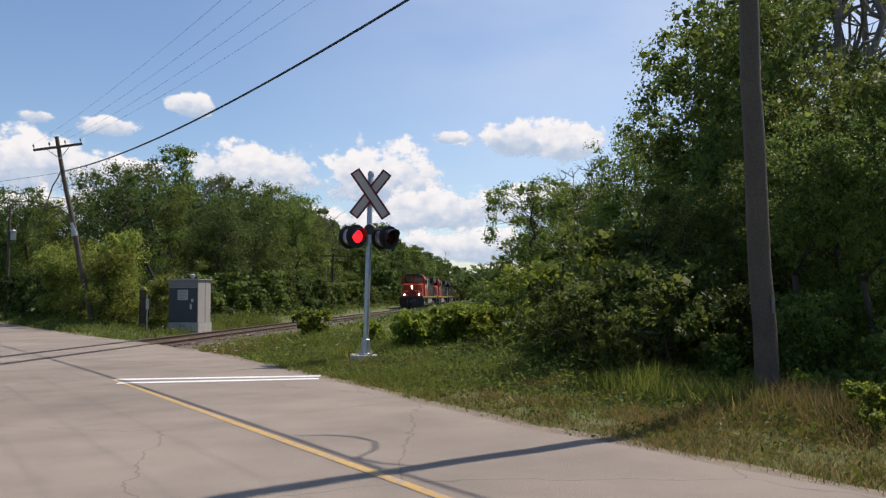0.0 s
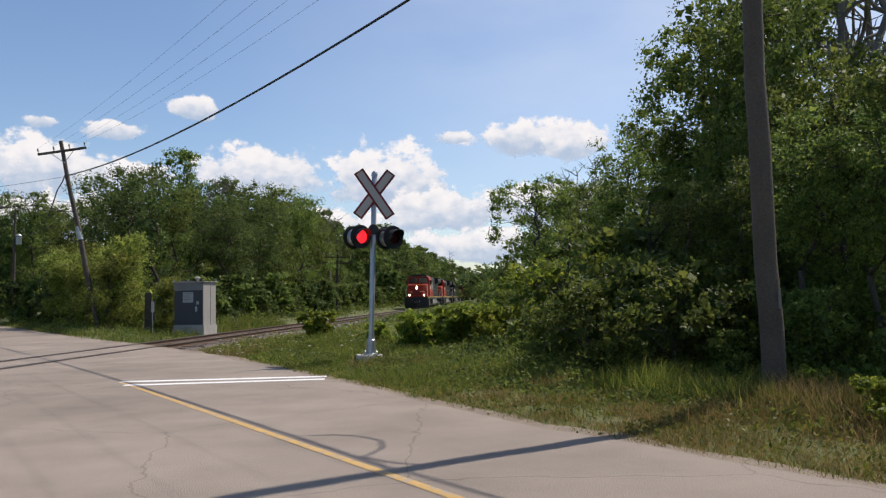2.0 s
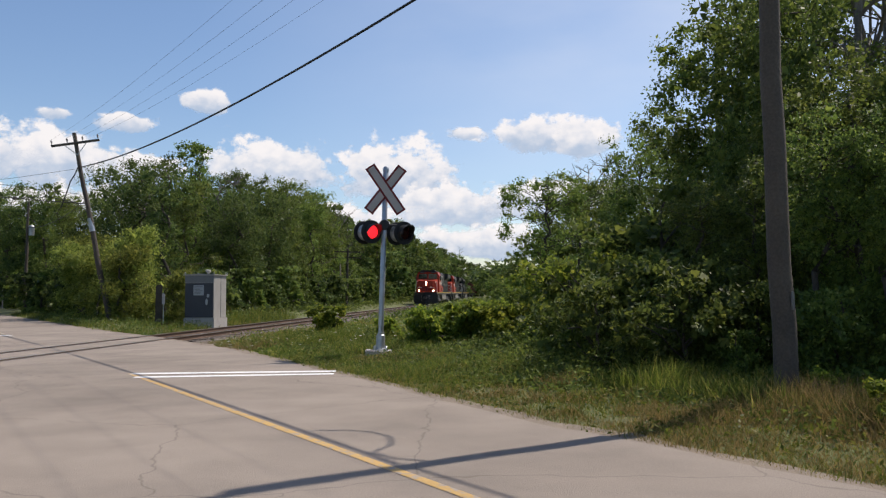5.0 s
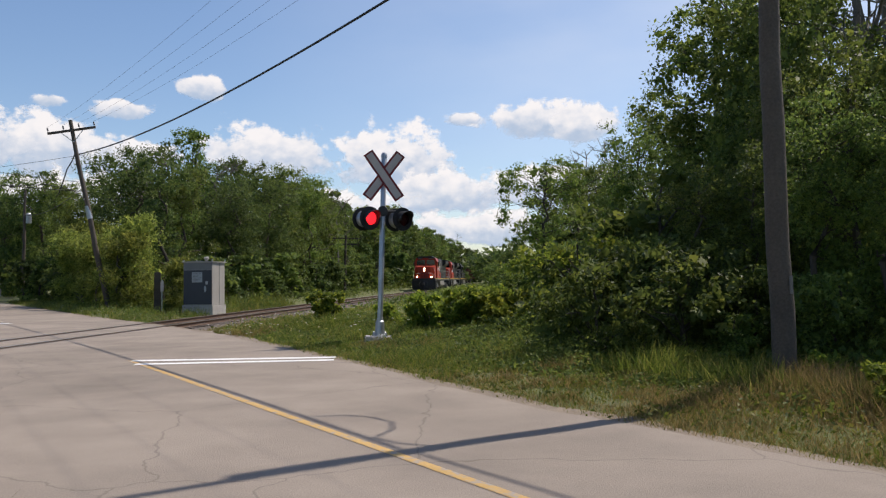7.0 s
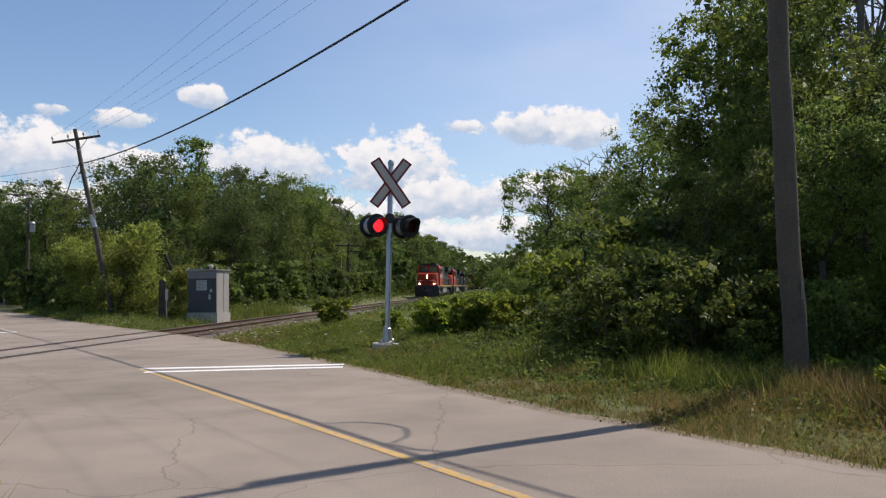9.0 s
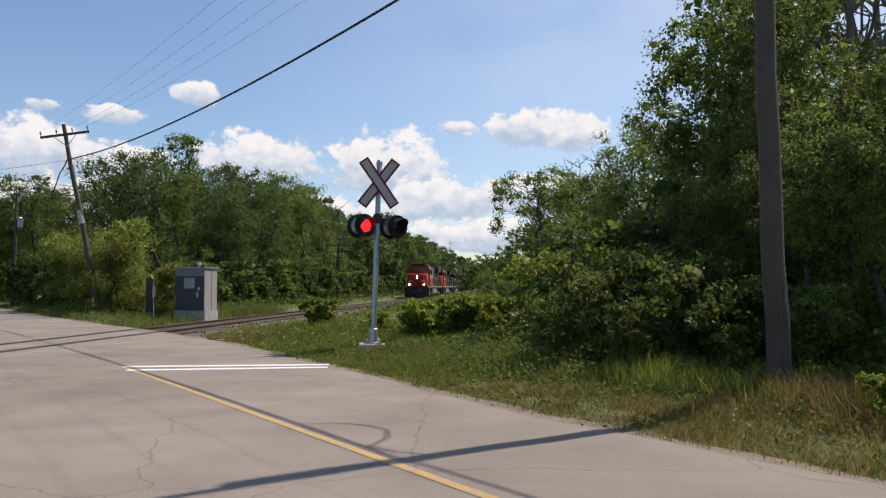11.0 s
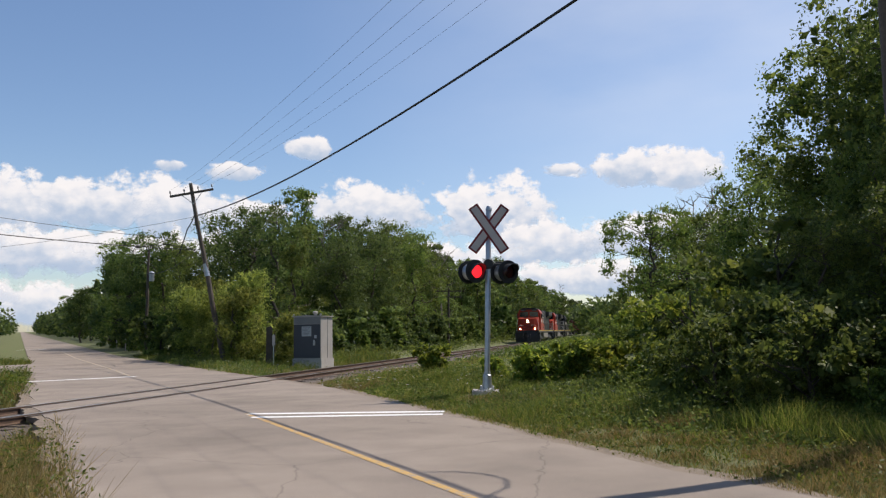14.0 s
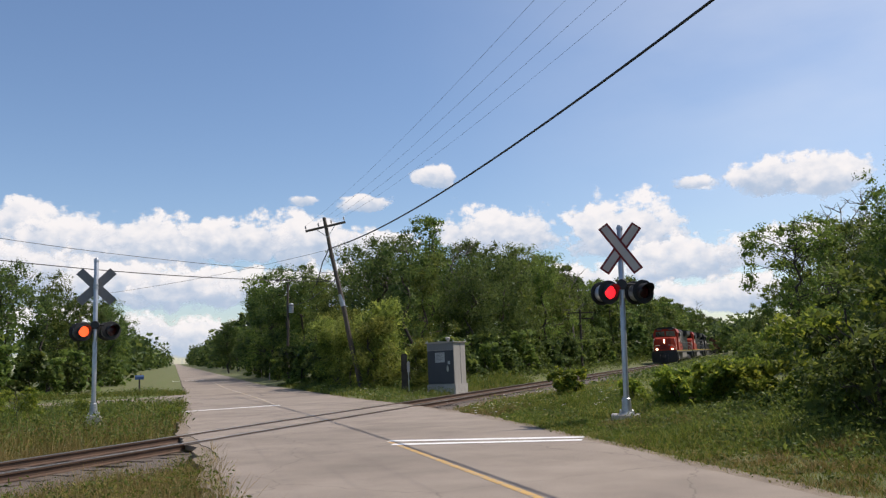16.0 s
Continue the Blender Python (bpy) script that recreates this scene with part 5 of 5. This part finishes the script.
# small things beyond the crossing
BLUE = material("faded_blue_paint", (0.05, 0.11, 0.26), 0.5, bump=0.05)
mbp = U * 60 + V * -3.6
mb = thing("mailbox", "small blue roadside mailbox on a thin post", "mailbox", pose(mbp.x, mbp.y, ground_z(mbp.x, mbp.y), 0, 0, 130))
part("post", Build().box(-0.05, 0.05, -0.05, 0.05, -0.3, 1.0), POLE_WOOD, mb)
part("box", Build().prism([(-0.14, 1.0), (0.14, 1.0), (0.14, 1.2), (0.09, 1.3), (-0.09, 1.3), (-0.14, 1.2)], "y", -0.3, 0.3), BLUE, mb, bevel=0.01)
part("flag", Build().box(0.14, 0.16, -0.1, -0.05, 1.1, 1.4), SIGN_RED, mb)
sbp = U * 96 + V * -9.5
sb = thing("sign_board", "low dark red notice board on two posts", "sign", pose(sbp.x, sbp.y, ground_z(sbp.x, sbp.y), 0, 0, 40))
for sx in (-1, 1):
    part("post", Build().box(sx * 1.3 - 0.06, sx * 1.3 + 0.06, -0.06, 0.06, -0.3, 1.9), POLE_WOOD, sb)
board = part("board", Build().box(-1.5, 1.5, -0.1, -0.05, 0.6, 1.8), SIGN_RED, sb)
for k in range(2):
    part("print_bar", Build().box(-1.0, 1.0 - 0.3 * k, -0.115, -0.098, 1.35 - 0.4 * k, 1.5 - 0.4 * k), WHITE_SHADED, board)
wsp = U * 118 + V * 9.4
ws = thing("white_sign", "small white sign board beside a distant pole", "sign", pose(wsp.x, wsp.y, ground_z(wsp.x, wsp.y), 0, 0, 35))
part("post", Build().box(-0.05, 0.05, -0.05, 0.05, -0.3, 1.5), POLE_WOOD, ws)
part("board", Build().box(-0.7, 0.7, -0.08, -0.05, 1.2, 2.4), NOTICE, ws)
for u, v in ((88, 8.0), (101, 8.2)):
    q = U * u + V * v
    solid("marker_post", Build().tube([(0, 0, -0.3), (0, 0, 1.9)], 0.05, 8), WHITE_SHADED, "thin pale marker post on the verge", "post", pose(q.x, q.y, ground_z(q.x, q.y)))

# ---- freight train, halted on the track ----
TRAIN_RED = material("orange_red_train_paint", (0.40, 0.042, 0.017), 0.5, other=(0.29, 0.032, 0.015), scale=1.2, fine=12, bump=0.04, spec=0.25)
TRAIN_BLACK = material("faded_black_train_paint", (0.022, 0.022, 0.023), 0.5, other=(0.04, 0.037, 0.034), scale=1.0, fine=9, bump=0.05, spec=0.2)
TRAIN_GREY = material("tan_grey_train_paint", (0.25, 0.23, 0.20), 0.7, other=(0.15, 0.135, 0.12), scale=1.5, fine=10, bump=0.1)
TRUCK_BLACK = material("oily_truck_black", (0.020, 0.019, 0.018), 0.6, other=(0.05, 0.042, 0.036), scale=3, fine=20, bump=0.2)
PALE = material("off_white_lettering_paint", (0.62, 0.60, 0.56), 0.6, other=(0.5, 0.48, 0.45), scale=3, bump=0.02)
STRIPE = material("yellow_sill_stripe", (0.62, 0.40, 0.05), 0.6, bump=0.02)
GLASS = material("dark_tinted_glass", (0.012, 0.016, 0.022), 0.08, bump=0, spec=0.6)
HEADLIGHT = glow("warm_headlight", (1.0, 0.82, 0.55), 9.0)
CAR_RUST = material("rust_brown_car_paint", (0.135, 0.040, 0.026), 0.7, other=(0.07, 0.027, 0.02), scale=1.0, fine=10, bump=0.1)


def truck(parent, y0, axles, spacing):
    """Wheels, side frames and springs of one bogie."""
    t = part("truck", Build().box(-1.02, 1.02, y0 - spacing * 0.5, y0 + spacing * 0.5, 0.55, 0.95), TRUCK_BLACK, parent, bevel=0.03)
    half = spacing * (axles - 1) / 2
    for sx in (-1, 1):
        x = sx * 1.12
        part("side_frame", Build().prism([(y0 - half - 0.45, 0.62), (y0 - half - 0.3, 0.45), (y0 + half + 0.3, 0.45), (y0 + half + 0.45, 0.62), (y0 + half + 0.45, 0.86), (y0 + half * 0.4, 0.98), (y0 - half * 0.4, 0.98), (y0 - half - 0.45, 0.86)],
                                         "x", x - 0.08, x + 0.08), TRUCK_BLACK, t, bevel=0.02)
        for k in range(axles):
            y = y0 - half + k * spacing
            part("axle_box", Build().box(x + sx * 0.06, x + sx * 0.24, y - 0.17, y + 0.17, 0.36, 0.70), TRAIN_GREY, t, "tan-grey axle box", bevel=0.02)
        for k in range(axles - 1):
            y = y0 - half + (k + 0.5) * spacing
            for dy in (-0.16, 0.16):
                part("spring", Build().lathe([(0.085, 0.42), (0.10, 0.46), (0.085, 0.50), (0.10, 0.54), (0.085, 0.58), (0.10, 0.62), (0.085, 0.66)], (x + sx * 0.12, y + dy, 0), sides=10), TRUCK_BLACK, t, smooth=True)
    for k in range(axles):
        y = y0 - half + k * spacing
        ws = Build()
        for sx in (-1, 1):
            ws.lathe([(0.10, sx * 0.60), (0.50, sx * 0.66), (0.56, sx * 0.68), (0.56, sx * 0.71), (0.52, sx * 0.72), (0.52, sx * 0.82), (0.44, sx * 0.83), (0.40, sx * 0.78), (0.16, sx * 0.78), (0.10, sx * 0.86)], (0, y, 0.53), "x", 24)
        part("wheelset", ws, TRUCK_BLACK, t, smooth=True)


def stroke(points, width, x, sx, depth=0.012):
    """A flat painted stroke on a side wall."""
    b = Build()
    for (y0, z0), (y1, z1) in zip(points, points[1:]):
        d = Vector((y1 - y0, z1 - z0)).normalized()
        n = Vector((-d.y, d.x)) * width / 2
        e = d * width * 0.48
        q = [(y0 - e.x + n.x, z0 - e.y + n.y), (y1 + e.x + n.x, z1 + e.y + n.y), (y1 + e.x - n.x, z1 + e.y - n.y), (y0 - e.x - n.x, z0 - e.y - n.y)]
        b.prism(q, "x", x, x + sx * depth)
    return b


def locomotive(m, label, lit, dark=False):
    t = thing("locomotive", label, "locomotive", m, "train")
    red = TRAIN_BLACK if dark else TRAIN_RED
    # frame, plough and coupler
    frame_ = part("underframe", Build().box(-1.48, 1.48, 0.55, 21.6, 1.30, 1.58), TRUCK_BLACK, t, bevel=0.02)
    for sx in (-1, 1):
        part("sill_stripe", Build().box(min(sx * 1.48, sx * 1.492), max(sx * 1.48, sx * 1.492), 0.9, 21.2, 1.50, 1.58), STRIPE, frame_, "yellow stripe along the sill")
    pl = part("plough", Build().add([(-1.5, 0.55, 0.12), (0, -0.05, 0.12), (1.5, 0.55, 0.12), (1.5, 0.6, 1.30), (0, 0.30, 1.30), (-1.5, 0.6, 1.30), (-1.5, 0.9, 0.12), (1.5, 0.9, 0.12), (1.5, 0.9, 1.30), (-1.5, 0.9, 1.30)],
                                    [(0, 1, 4, 5), (1, 2, 3, 4), (2, 7, 8, 3), (0, 5, 9, 6), (3, 8, 9, 5, 4), (0, 6, 7, 2, 1), (6, 9, 8, 7)]), TRAIN_BLACK, t, bevel=0.01)
    part("coupler", Build().box(-0.12, 0.12, -0.45, 0.5, 0.78, 1.02).box(-0.2, 0.2, -0.55, -0.25, 0.72, 1.06), TRUCK_BLACK, t, bevel=0.03)
    for sx in (-1, 1):
        part("air_hose", Build().tube([(sx * 0.45, 0.1, 1.15), (sx * 0.5, -0.12, 0.9), (sx * 0.48, -0.1, 0.5), (sx * 0.42, 0.0, 0.42)], 0.03, 8), TRUCK_BLACK, t, smooth=True)
        st = part("step_well", Build().box(sx * 1.5 - 0.12, sx * 1.5 + 0.12, 0.75, 1.55, 0.35, 1.32), TRUCK_BLACK, t, bevel=0.01)
        for k in range(3):
            part("step", Build().box(min(sx * 1.40, sx * 1.66), max(sx * 1.40, sx * 1.66), 0.80, 1.50, 0.42 + k * 0.32, 0.45 + k * 0.32), STRIPE if k == 0 else STEEL, st)
    # nose with chamfered corners and sloping top
    nz = [(-1.35, 1.25), (-0.85, 0.92), (0.85, 0.92), (1.35, 1.25)]
    nose = Build().add([(nz[0][0], nz[0][1], 1.58), (nz[1][0], nz[1][1], 1.58), (nz[2][0], nz[2][1], 1.58), (nz[3][0], nz[3][1], 1.58), (1.35, 3.0, 1.58), (-1.35, 3.0, 1.58),
                        (-1.30, 1.42, 3.05), (-0.80, 1.08, 3.12), (0.80, 1.08, 3.12), (1.30, 1.42, 3.05), (1.35, 3.0, 3.38), (-1.35, 3.0, 3.38)],
                       [(0, 1, 7, 6), (1, 2, 8, 7), (2, 3, 9, 8), (3, 4, 10, 9), (5, 0, 6, 11), (6, 7, 8, 9, 10, 11), (0, 5, 4, 3, 2, 1), (4, 5, 11, 10)])
    nb = part("nose", nose, red, t, "orange-red wide nose" if not dark else "black wide nose", bevel=0.05)
    part("nose_door", Build().box(-0.62, -0.10, 1.0, 1.1, 1.64, 2.72), red, nb, bevel=0.01)
    lx = 0.0
    for z in (2.88, 2.62):
        part("headlight", Build().lathe([(0.085, 0.98), (0.10, 1.0), (0.10, 1.1)], (lx, 0, z), "y", 16), HEADLIGHT if lit else PALE, nb, "glowing warm headlight" if lit else "unlit headlight", smooth=True)
    for sx in (-1, 1):
        part("ditch_light", Build().lathe([(0.085, 0.72), (0.10, 0.74), (0.10, 0.92)], (sx * 0.95, 0, 1.78), "y", 16), HEADLIGHT if lit else PALE, t, "glowing ditch light" if lit else "unlit ditch light", smooth=True)
        hr = Build().tube([(sx * 1.42, 0.95, 1.58), (sx * 1.42, 0.95, 2.3), (sx * 1.25, 1.05, 2.95), (sx * 1.25, 1.2, 3.0)], 0.022, 6)
        part("grab_rail", hr.tube([(sx * 1.46, 0.75, 0.5), (sx * 1.46, 0.72, 1.6), (sx * 1.0, 0.72, 2.25), (sx * 0.5, 0.72, 2.25)], 0.022, 6), PALE, t, "white-painted grab rail")
    # pale angular emblem on the nose front
    em = Build()
    for q in (((-0.75, 2.2), (-0.18, 2.2)), ((-0.75, 1.85), (-0.75, 2.2)), ((-0.75, 1.85), (-0.2, 1.85)), ((0.05, 1.8), (0.05, 2.22)), ((0.05, 2.22), (0.55, 1.84)), ((0.55, 1.84), (0.62, 2.3))):
        (x0, z0), (x1, z1) = q
        em.box(min(x0, x1) - 0.06, max(x0, x1) + 0.06, 0.885, 0.93, min(z0, z1) - 0.06, max(z0, z1) + 0.06) if x0 == x1 or z0 == z1 else em.prism([(x0 - 0.08, z0), (x0 + 0.08, z0), (x1 + 0.08, z1), (x1 - 0.08, z1)], "y", 0.885, 0.93)
    if not dark:
        part("emblem", em, SIGN_RED, nb, "dulled angular emblem on the nose")
    # cab
    prof = [(-1.52, 1.58), (1.52, 1.58), (1.52, 3.75), (1.28, 4.30), (0.75, 4.50), (-0.75, 4.50), (-1.28, 4.30), (-1.52, 3.75)]
    cabin = part("cab", Build().prism(prof, "y", 2.75, 5.3), red, t, "locomotive cab in orange-red" if not dark else "black locomotive cab", bevel=0.04)
    part("cab_roof", Build().prism([(-1.30, 4.30), (1.30, 4.30), (0.78, 4.54), (-0.78, 4.54)], "y", 2.62, 5.35), TRAIN_BLACK, cabin, bevel=0.02)
    for sx in (-1, 1):
        w = part("windshield", Build().add([(sx * 0.10, 2.735, 3.42), (sx * 1.22, 2.735, 3.36), (sx * 1.18, 2.735, 4.0), (sx * 0.10, 2.735, 4.06), (sx * 0.10, 2.76, 3.42), (sx * 1.22, 2.76, 3.36), (sx * 1.18, 2.76, 4.0), (sx * 0.10, 2.76, 4.06)],
                                           [(0, 1, 2, 3), (4, 7, 6, 5), (0, 4, 5, 1), (1, 5, 6, 2), (2, 6, 7, 3), (3, 7, 4, 0)]), GLASS, cabin, "dark windshield pane")
        part("wiper", Build().tube([(sx * 0.6, 2.72, 4.05), (sx * 0.45, 2.71, 3.5)], 0.012, 5), BLACK, w)
        part("number_board", Build().box(sx * 0.72 - 0.30, sx * 0.72 + 0.30, 2.60, 2.76, 4.14, 4.34), BLACK, cabin, "black number board", bevel=0.01)
        for k in range(4):
            part("number_bar", Build().box(sx * 0.72 - 0.23 + k * 0.12, sx * 0.72 - 0.16 + k * 0.12, 2.592, 2.602, 4.18, 4.30), TRAIN_GREY, cabin)
        xs = sx * 1.52
        part("side_window", Build().box(min(xs, xs + sx * 0.02), max(xs, xs + sx * 0.02), 3.5, 4.15, 3.15, 3.75), GLASS, cabin, "dark side window")
        part("side_window", Build().box(min(xs, xs + sx * 0.02), max(xs, xs + sx * 0.02), 4.25, 4.9, 3.15, 3.75), GLASS, cabin, "dark side window")
        part("window_awning", Build().add([(xs, 3.4, 3.86), (xs + sx * 0.28, 3.4, 3.74), (xs + sx * 0.28, 5.0, 3.74), (xs, 5.0, 3.86), (xs, 3.4, 3.83), (xs + sx * 0.28, 3.4, 3.71), (xs + sx * 0.28, 5.0, 3.71), (xs, 5.0, 3.83)],
                                          [(0, 1, 2, 3), (4, 7, 6, 5), (0, 4, 5, 1), (1, 5, 6, 2), (2, 6, 7, 3), (3, 7, 4, 0)]), TRAIN_GREY, cabin, "grey window awning")
        for k in range(4):
            part("number_bar", Build().box(min(xs, xs + sx * 0.008), max(xs, xs + sx * 0.008), 3.35 + k * 0.33, 3.56 + k * 0.33, 2.62, 3.0), PALE, cabin, "pale painted bar in place of a number")
        part("mirror", Build().box(min(xs + sx * 0.05, xs + sx * 0.2), max(xs + sx * 0.05, xs + sx * 0.2), 3.3, 3.36, 3.3, 3.75), BLACK, cabin)
    # hood behind the cab
    part("hood", Build().prism([(-0.98, 1.58), (0.98, 1.58), (0.98, 4.18), (0.70, 4.36), (-0.70, 4.36), (-0.98, 4.18)], "y", 5.3, 20.6), TRAIN_BLACK, t, "long black engine hood", bevel=0.03)
    for sx in (-1, 1):
        xs = sx * 0.98
        part("equipment_box", Build().box(min(xs, sx * 1.46), max(xs, sx * 1.46), 5.3, 8.0, 1.58, 2.42), red, t, bevel=0.02)
        for k in range(6):
            part("louvre", Build().box(min(sx * 1.46, sx * 1.475), max(sx * 1.46, sx * 1.475), 5.75 + k * 0.2, 5.9 + k * 0.2, 1.85, 2.2), TRAIN_BLACK, t)
        if not dark:
            sl = Build().prism([(5.3, 2.42), (6.3, 2.42), (5.9, 4.1), (5.3, 4.1)], "x", xs, xs + sx * 0.012)
            part("colour_panel", sl, TRAIN_RED, t, "orange-red slanted panel")
            part("colour_band", Build().prism([(6.3, 2.42), (6.62, 2.42), (6.22, 4.1), (5.9, 4.1)], "x", xs, xs + sx * 0.012), PALE, t, "white slanted band")
        lo = stroke([(10.3, 2.55), (9.2, 2.55), (9.0, 2.75), (9.0, 3.65), (9.2, 3.85), (10.4, 3.85), (10.65, 3.6), (11.3, 2.6), (11.55, 2.55), (11.6, 3.9)], 0.24, xs, sx)
        part("side_emblem", lo, PALE, t, "large pale rounded emblem")
        part("name_bar", Build().box(min(xs, xs + sx * 0.01), max(xs, xs + sx * 0.01), 9.0, 11.6, 2.12, 2.28), PALE, t, "thin pale bar of lettering")
        for k in range(11):
            y = 7.0 + k * 1.2
            part("hood_door", Build().box(min(xs, xs + sx * 0.006), max(xs, xs + sx * 0.006), y + 0.05, y + 1.15, 1.75 if y > 8 else 2.5, 3.3 if k % 2 else 4.05), TRAIN_BLACK, t)
        part("radiator_flare", Build().prism([(sx * 0.96, 3.35), (sx * 1.46, 3.75), (sx * 1.46, 4.25), (sx * 0.7, 4.40)], "y", 15.6, 20.4), TRAIN_BLACK, t, bevel=0.02)
        for k in range(3):
            part("radiator_grille", Build().box(min(sx * 1.46, sx * 1.472), max(sx * 1.46, sx * 1.472), 15.8 + k * 1.5, 17.15 + k * 1.5, 3.8, 4.2), TRUCK_BLACK, t)
        part("brake_blister", Build().prism([(sx * 0.96, 3.3), (sx * 1.25, 3.45), (sx * 1.25, 4.2), (sx * 0.9, 4.3)], "y", 6.6, 9.0), TRAIN_BLACK, t, bevel=0.02)
        # walkway rail
        x = sx * 1.43
        for k in range(13):
            y = 6.0 + k * 1.22
            part("stanchion", Build().tube([(x, y, 1.58), (x, y, 2.62)], 0.02, 6), PALE if k % 12 == 0 else TRAIN_GREY, t)
        part("handrail", Build().tube([(x, 5.4, 2.62), (x, 20.8, 2.62), (x, 21.2, 2.2), (x, 21.3, 1.5)], 0.022, 6), TRAIN_GREY, t)
        part("rear_rail", Build().tube([(sx * 1.45, 21.4, 0.6), (sx * 1.45, 21.4, 2.5)], 0.025, 6), PALE, t, "white-painted grab rail")
    for k in range(3):
        part("radiator_fan", Build().lathe([(0.62, 4.36), (0.62, 4.48), (0.5, 4.5), (0.0, 4.5)], (0, 16.5 + k * 1.5, 0), sides=20), TRUCK_BLACK, t, smooth=True)
    part("exhaust_stack", Build().box(-0.35, 0.35, 11.5, 12.6, 4.34, 4.52), TRUCK_BLACK, t, bevel=0.02)
    part("horn", Build().lathe([(0.03, 0.0), (0.04, 0.25), (0.09, 0.4)], (0.25, 5.6, 4.5), "y", 10).box(0.2, 0.3, 5.6, 5.7, 4.34, 4.5), STEEL, t)
    tank = part("fuel_tank", Build().prism([(-1.30, 1.28), (1.30, 1.28), (1.42, 1.1), (1.42, 0.62), (1.15, 0.38), (-1.15, 0.38), (-1.42, 0.62), (-1.42, 1.1)], "y", 7.7, 13.6), TRAIN_GREY, t, "tan-grey fuel tank", bevel=0.04)
    part("air_reservoir", Build().lathe([(0.0, 7.9), (0.2, 7.95), (0.2, 13.3), (0.0, 13.35)], (1.25, 0, 1.3 - 0.02), "y", 12), TRAIN_GREY, t, smooth=True)
    truck(t, 4.4, 3, 1.65)
    truck(t, 17.4, 3, 1.65)
    return t


TRAIN_S = 102.0


def on_rails(s):
    return pose(*rail_point(s, 0, RAIL_TOP - 0.005), 0, 0, RAIL_TURN)


lead = locomotive(on_rails(TRAIN_S), "orange-red and black diesel locomotive with headlights on", True)
locomotive(on_rails(TRAIN_S + 22.4), "second orange-red and black diesel locomotive, headlights off", False)
locomotive(on_rails(TRAIN_S + 44.8), "third diesel locomotive, dull black all over", False, True)


def freight_car(m):
    t = thing("freight_car", "rust-brown ribbed open freight car coupled in the train", "railway car", m, "train")
    body = part("body", Build().add([(-1.5, 0.6, 1.5), (1.5, 0.6, 1.5), (1.5, 15.0, 1.5), (-1.5, 15.0, 1.5), (-1.5, 0.4, 3.9), (1.5, 0.4, 3.9), (1.5, 15.2, 3.9), (-1.5, 15.2, 3.9), (-1.38, 0.55, 3.9), (1.38, 0.55, 3.9), (1.38, 15.05, 3.9), (-1.38, 15.05, 3.9), (-1.38, 0.8, 2.2), (1.38, 0.8, 2.2), (1.38, 14.8, 2.2), (-1.38, 14.8, 2.2)],
                                    [(0, 1, 5, 4), (1, 2, 6, 5), (2, 3, 7, 6), (3, 0, 4, 7), (0, 3, 2, 1), (4, 5, 9, 8), (5, 6, 10, 9), (6, 7, 11, 10), (7, 4, 8, 11), (8, 9, 13, 12), (9, 10, 14, 13), (10, 11, 15, 14), (11, 8, 12, 15), (12, 13, 14, 15)]), CAR_RUST, t, bevel=0.02)
    for sx in (-1, 1):
        for k in range(12):
            part("rib", Build().box(min(sx * 1.5, sx * 1.6), max(sx * 1.5, sx * 1.6), 0.9 + k * 1.24, 1.03 + k * 1.24, 1.5, 3.85), CAR_RUST, body)
        part("top_chord", Build().box(min(sx * 1.44, sx * 1.62), max(sx * 1.44, sx * 1.62), 0.4, 15.2, 3.85, 3.98), CAR_RUST, body, bevel=0.01)
    part("sill", Build().box(-0.3, 0.3, 0.0, 15.6, 0.9, 1.5), TRUCK_BLACK, t)
    truck(t, 2.4, 2, 1.75)
    truck(t, 13.2, 2, 1.75)
    return t


car = freight_car(on_rails(TRAIN_S + 67.5))
for k in range(1, 9):
    copy_thing(car, on_rails(TRAIN_S + 67.5 + 16.2 * k))

# ---- ties of the track ----
tie = Build().box(-1.28, 1.28, -0.115, 0.115, -0.30, -0.118).mesh("tie", TIE, bevel=0.012)
for k in range(150):
    s = -22 + k * 0.56
    p = rail_point(s)
    v = to_road(p.x, p.y)[1]
    if ROAD_LEFT - 0.6 < v < ROAD_RIGHT + 0.6:
        continue
    o = part("tie", tie, None, track)
    o.matrix_local = pose(rt.uniform(-0.05, 0.05), s + rt.uniform(-0.03, 0.03), rt.uniform(-0.012, 0.008), 0, 0, rt.uniform(-1.5, 1.5))
far_ties = Build()
for k in range(300):
    far_ties.box(-1.28, 1.28, 62 + k * 0.56 - 0.115, 62 + k * 0.56 + 0.115, -0.3, -0.12)
tagged(part("far_ties", far_ties, TIE, track), kind="stuff")
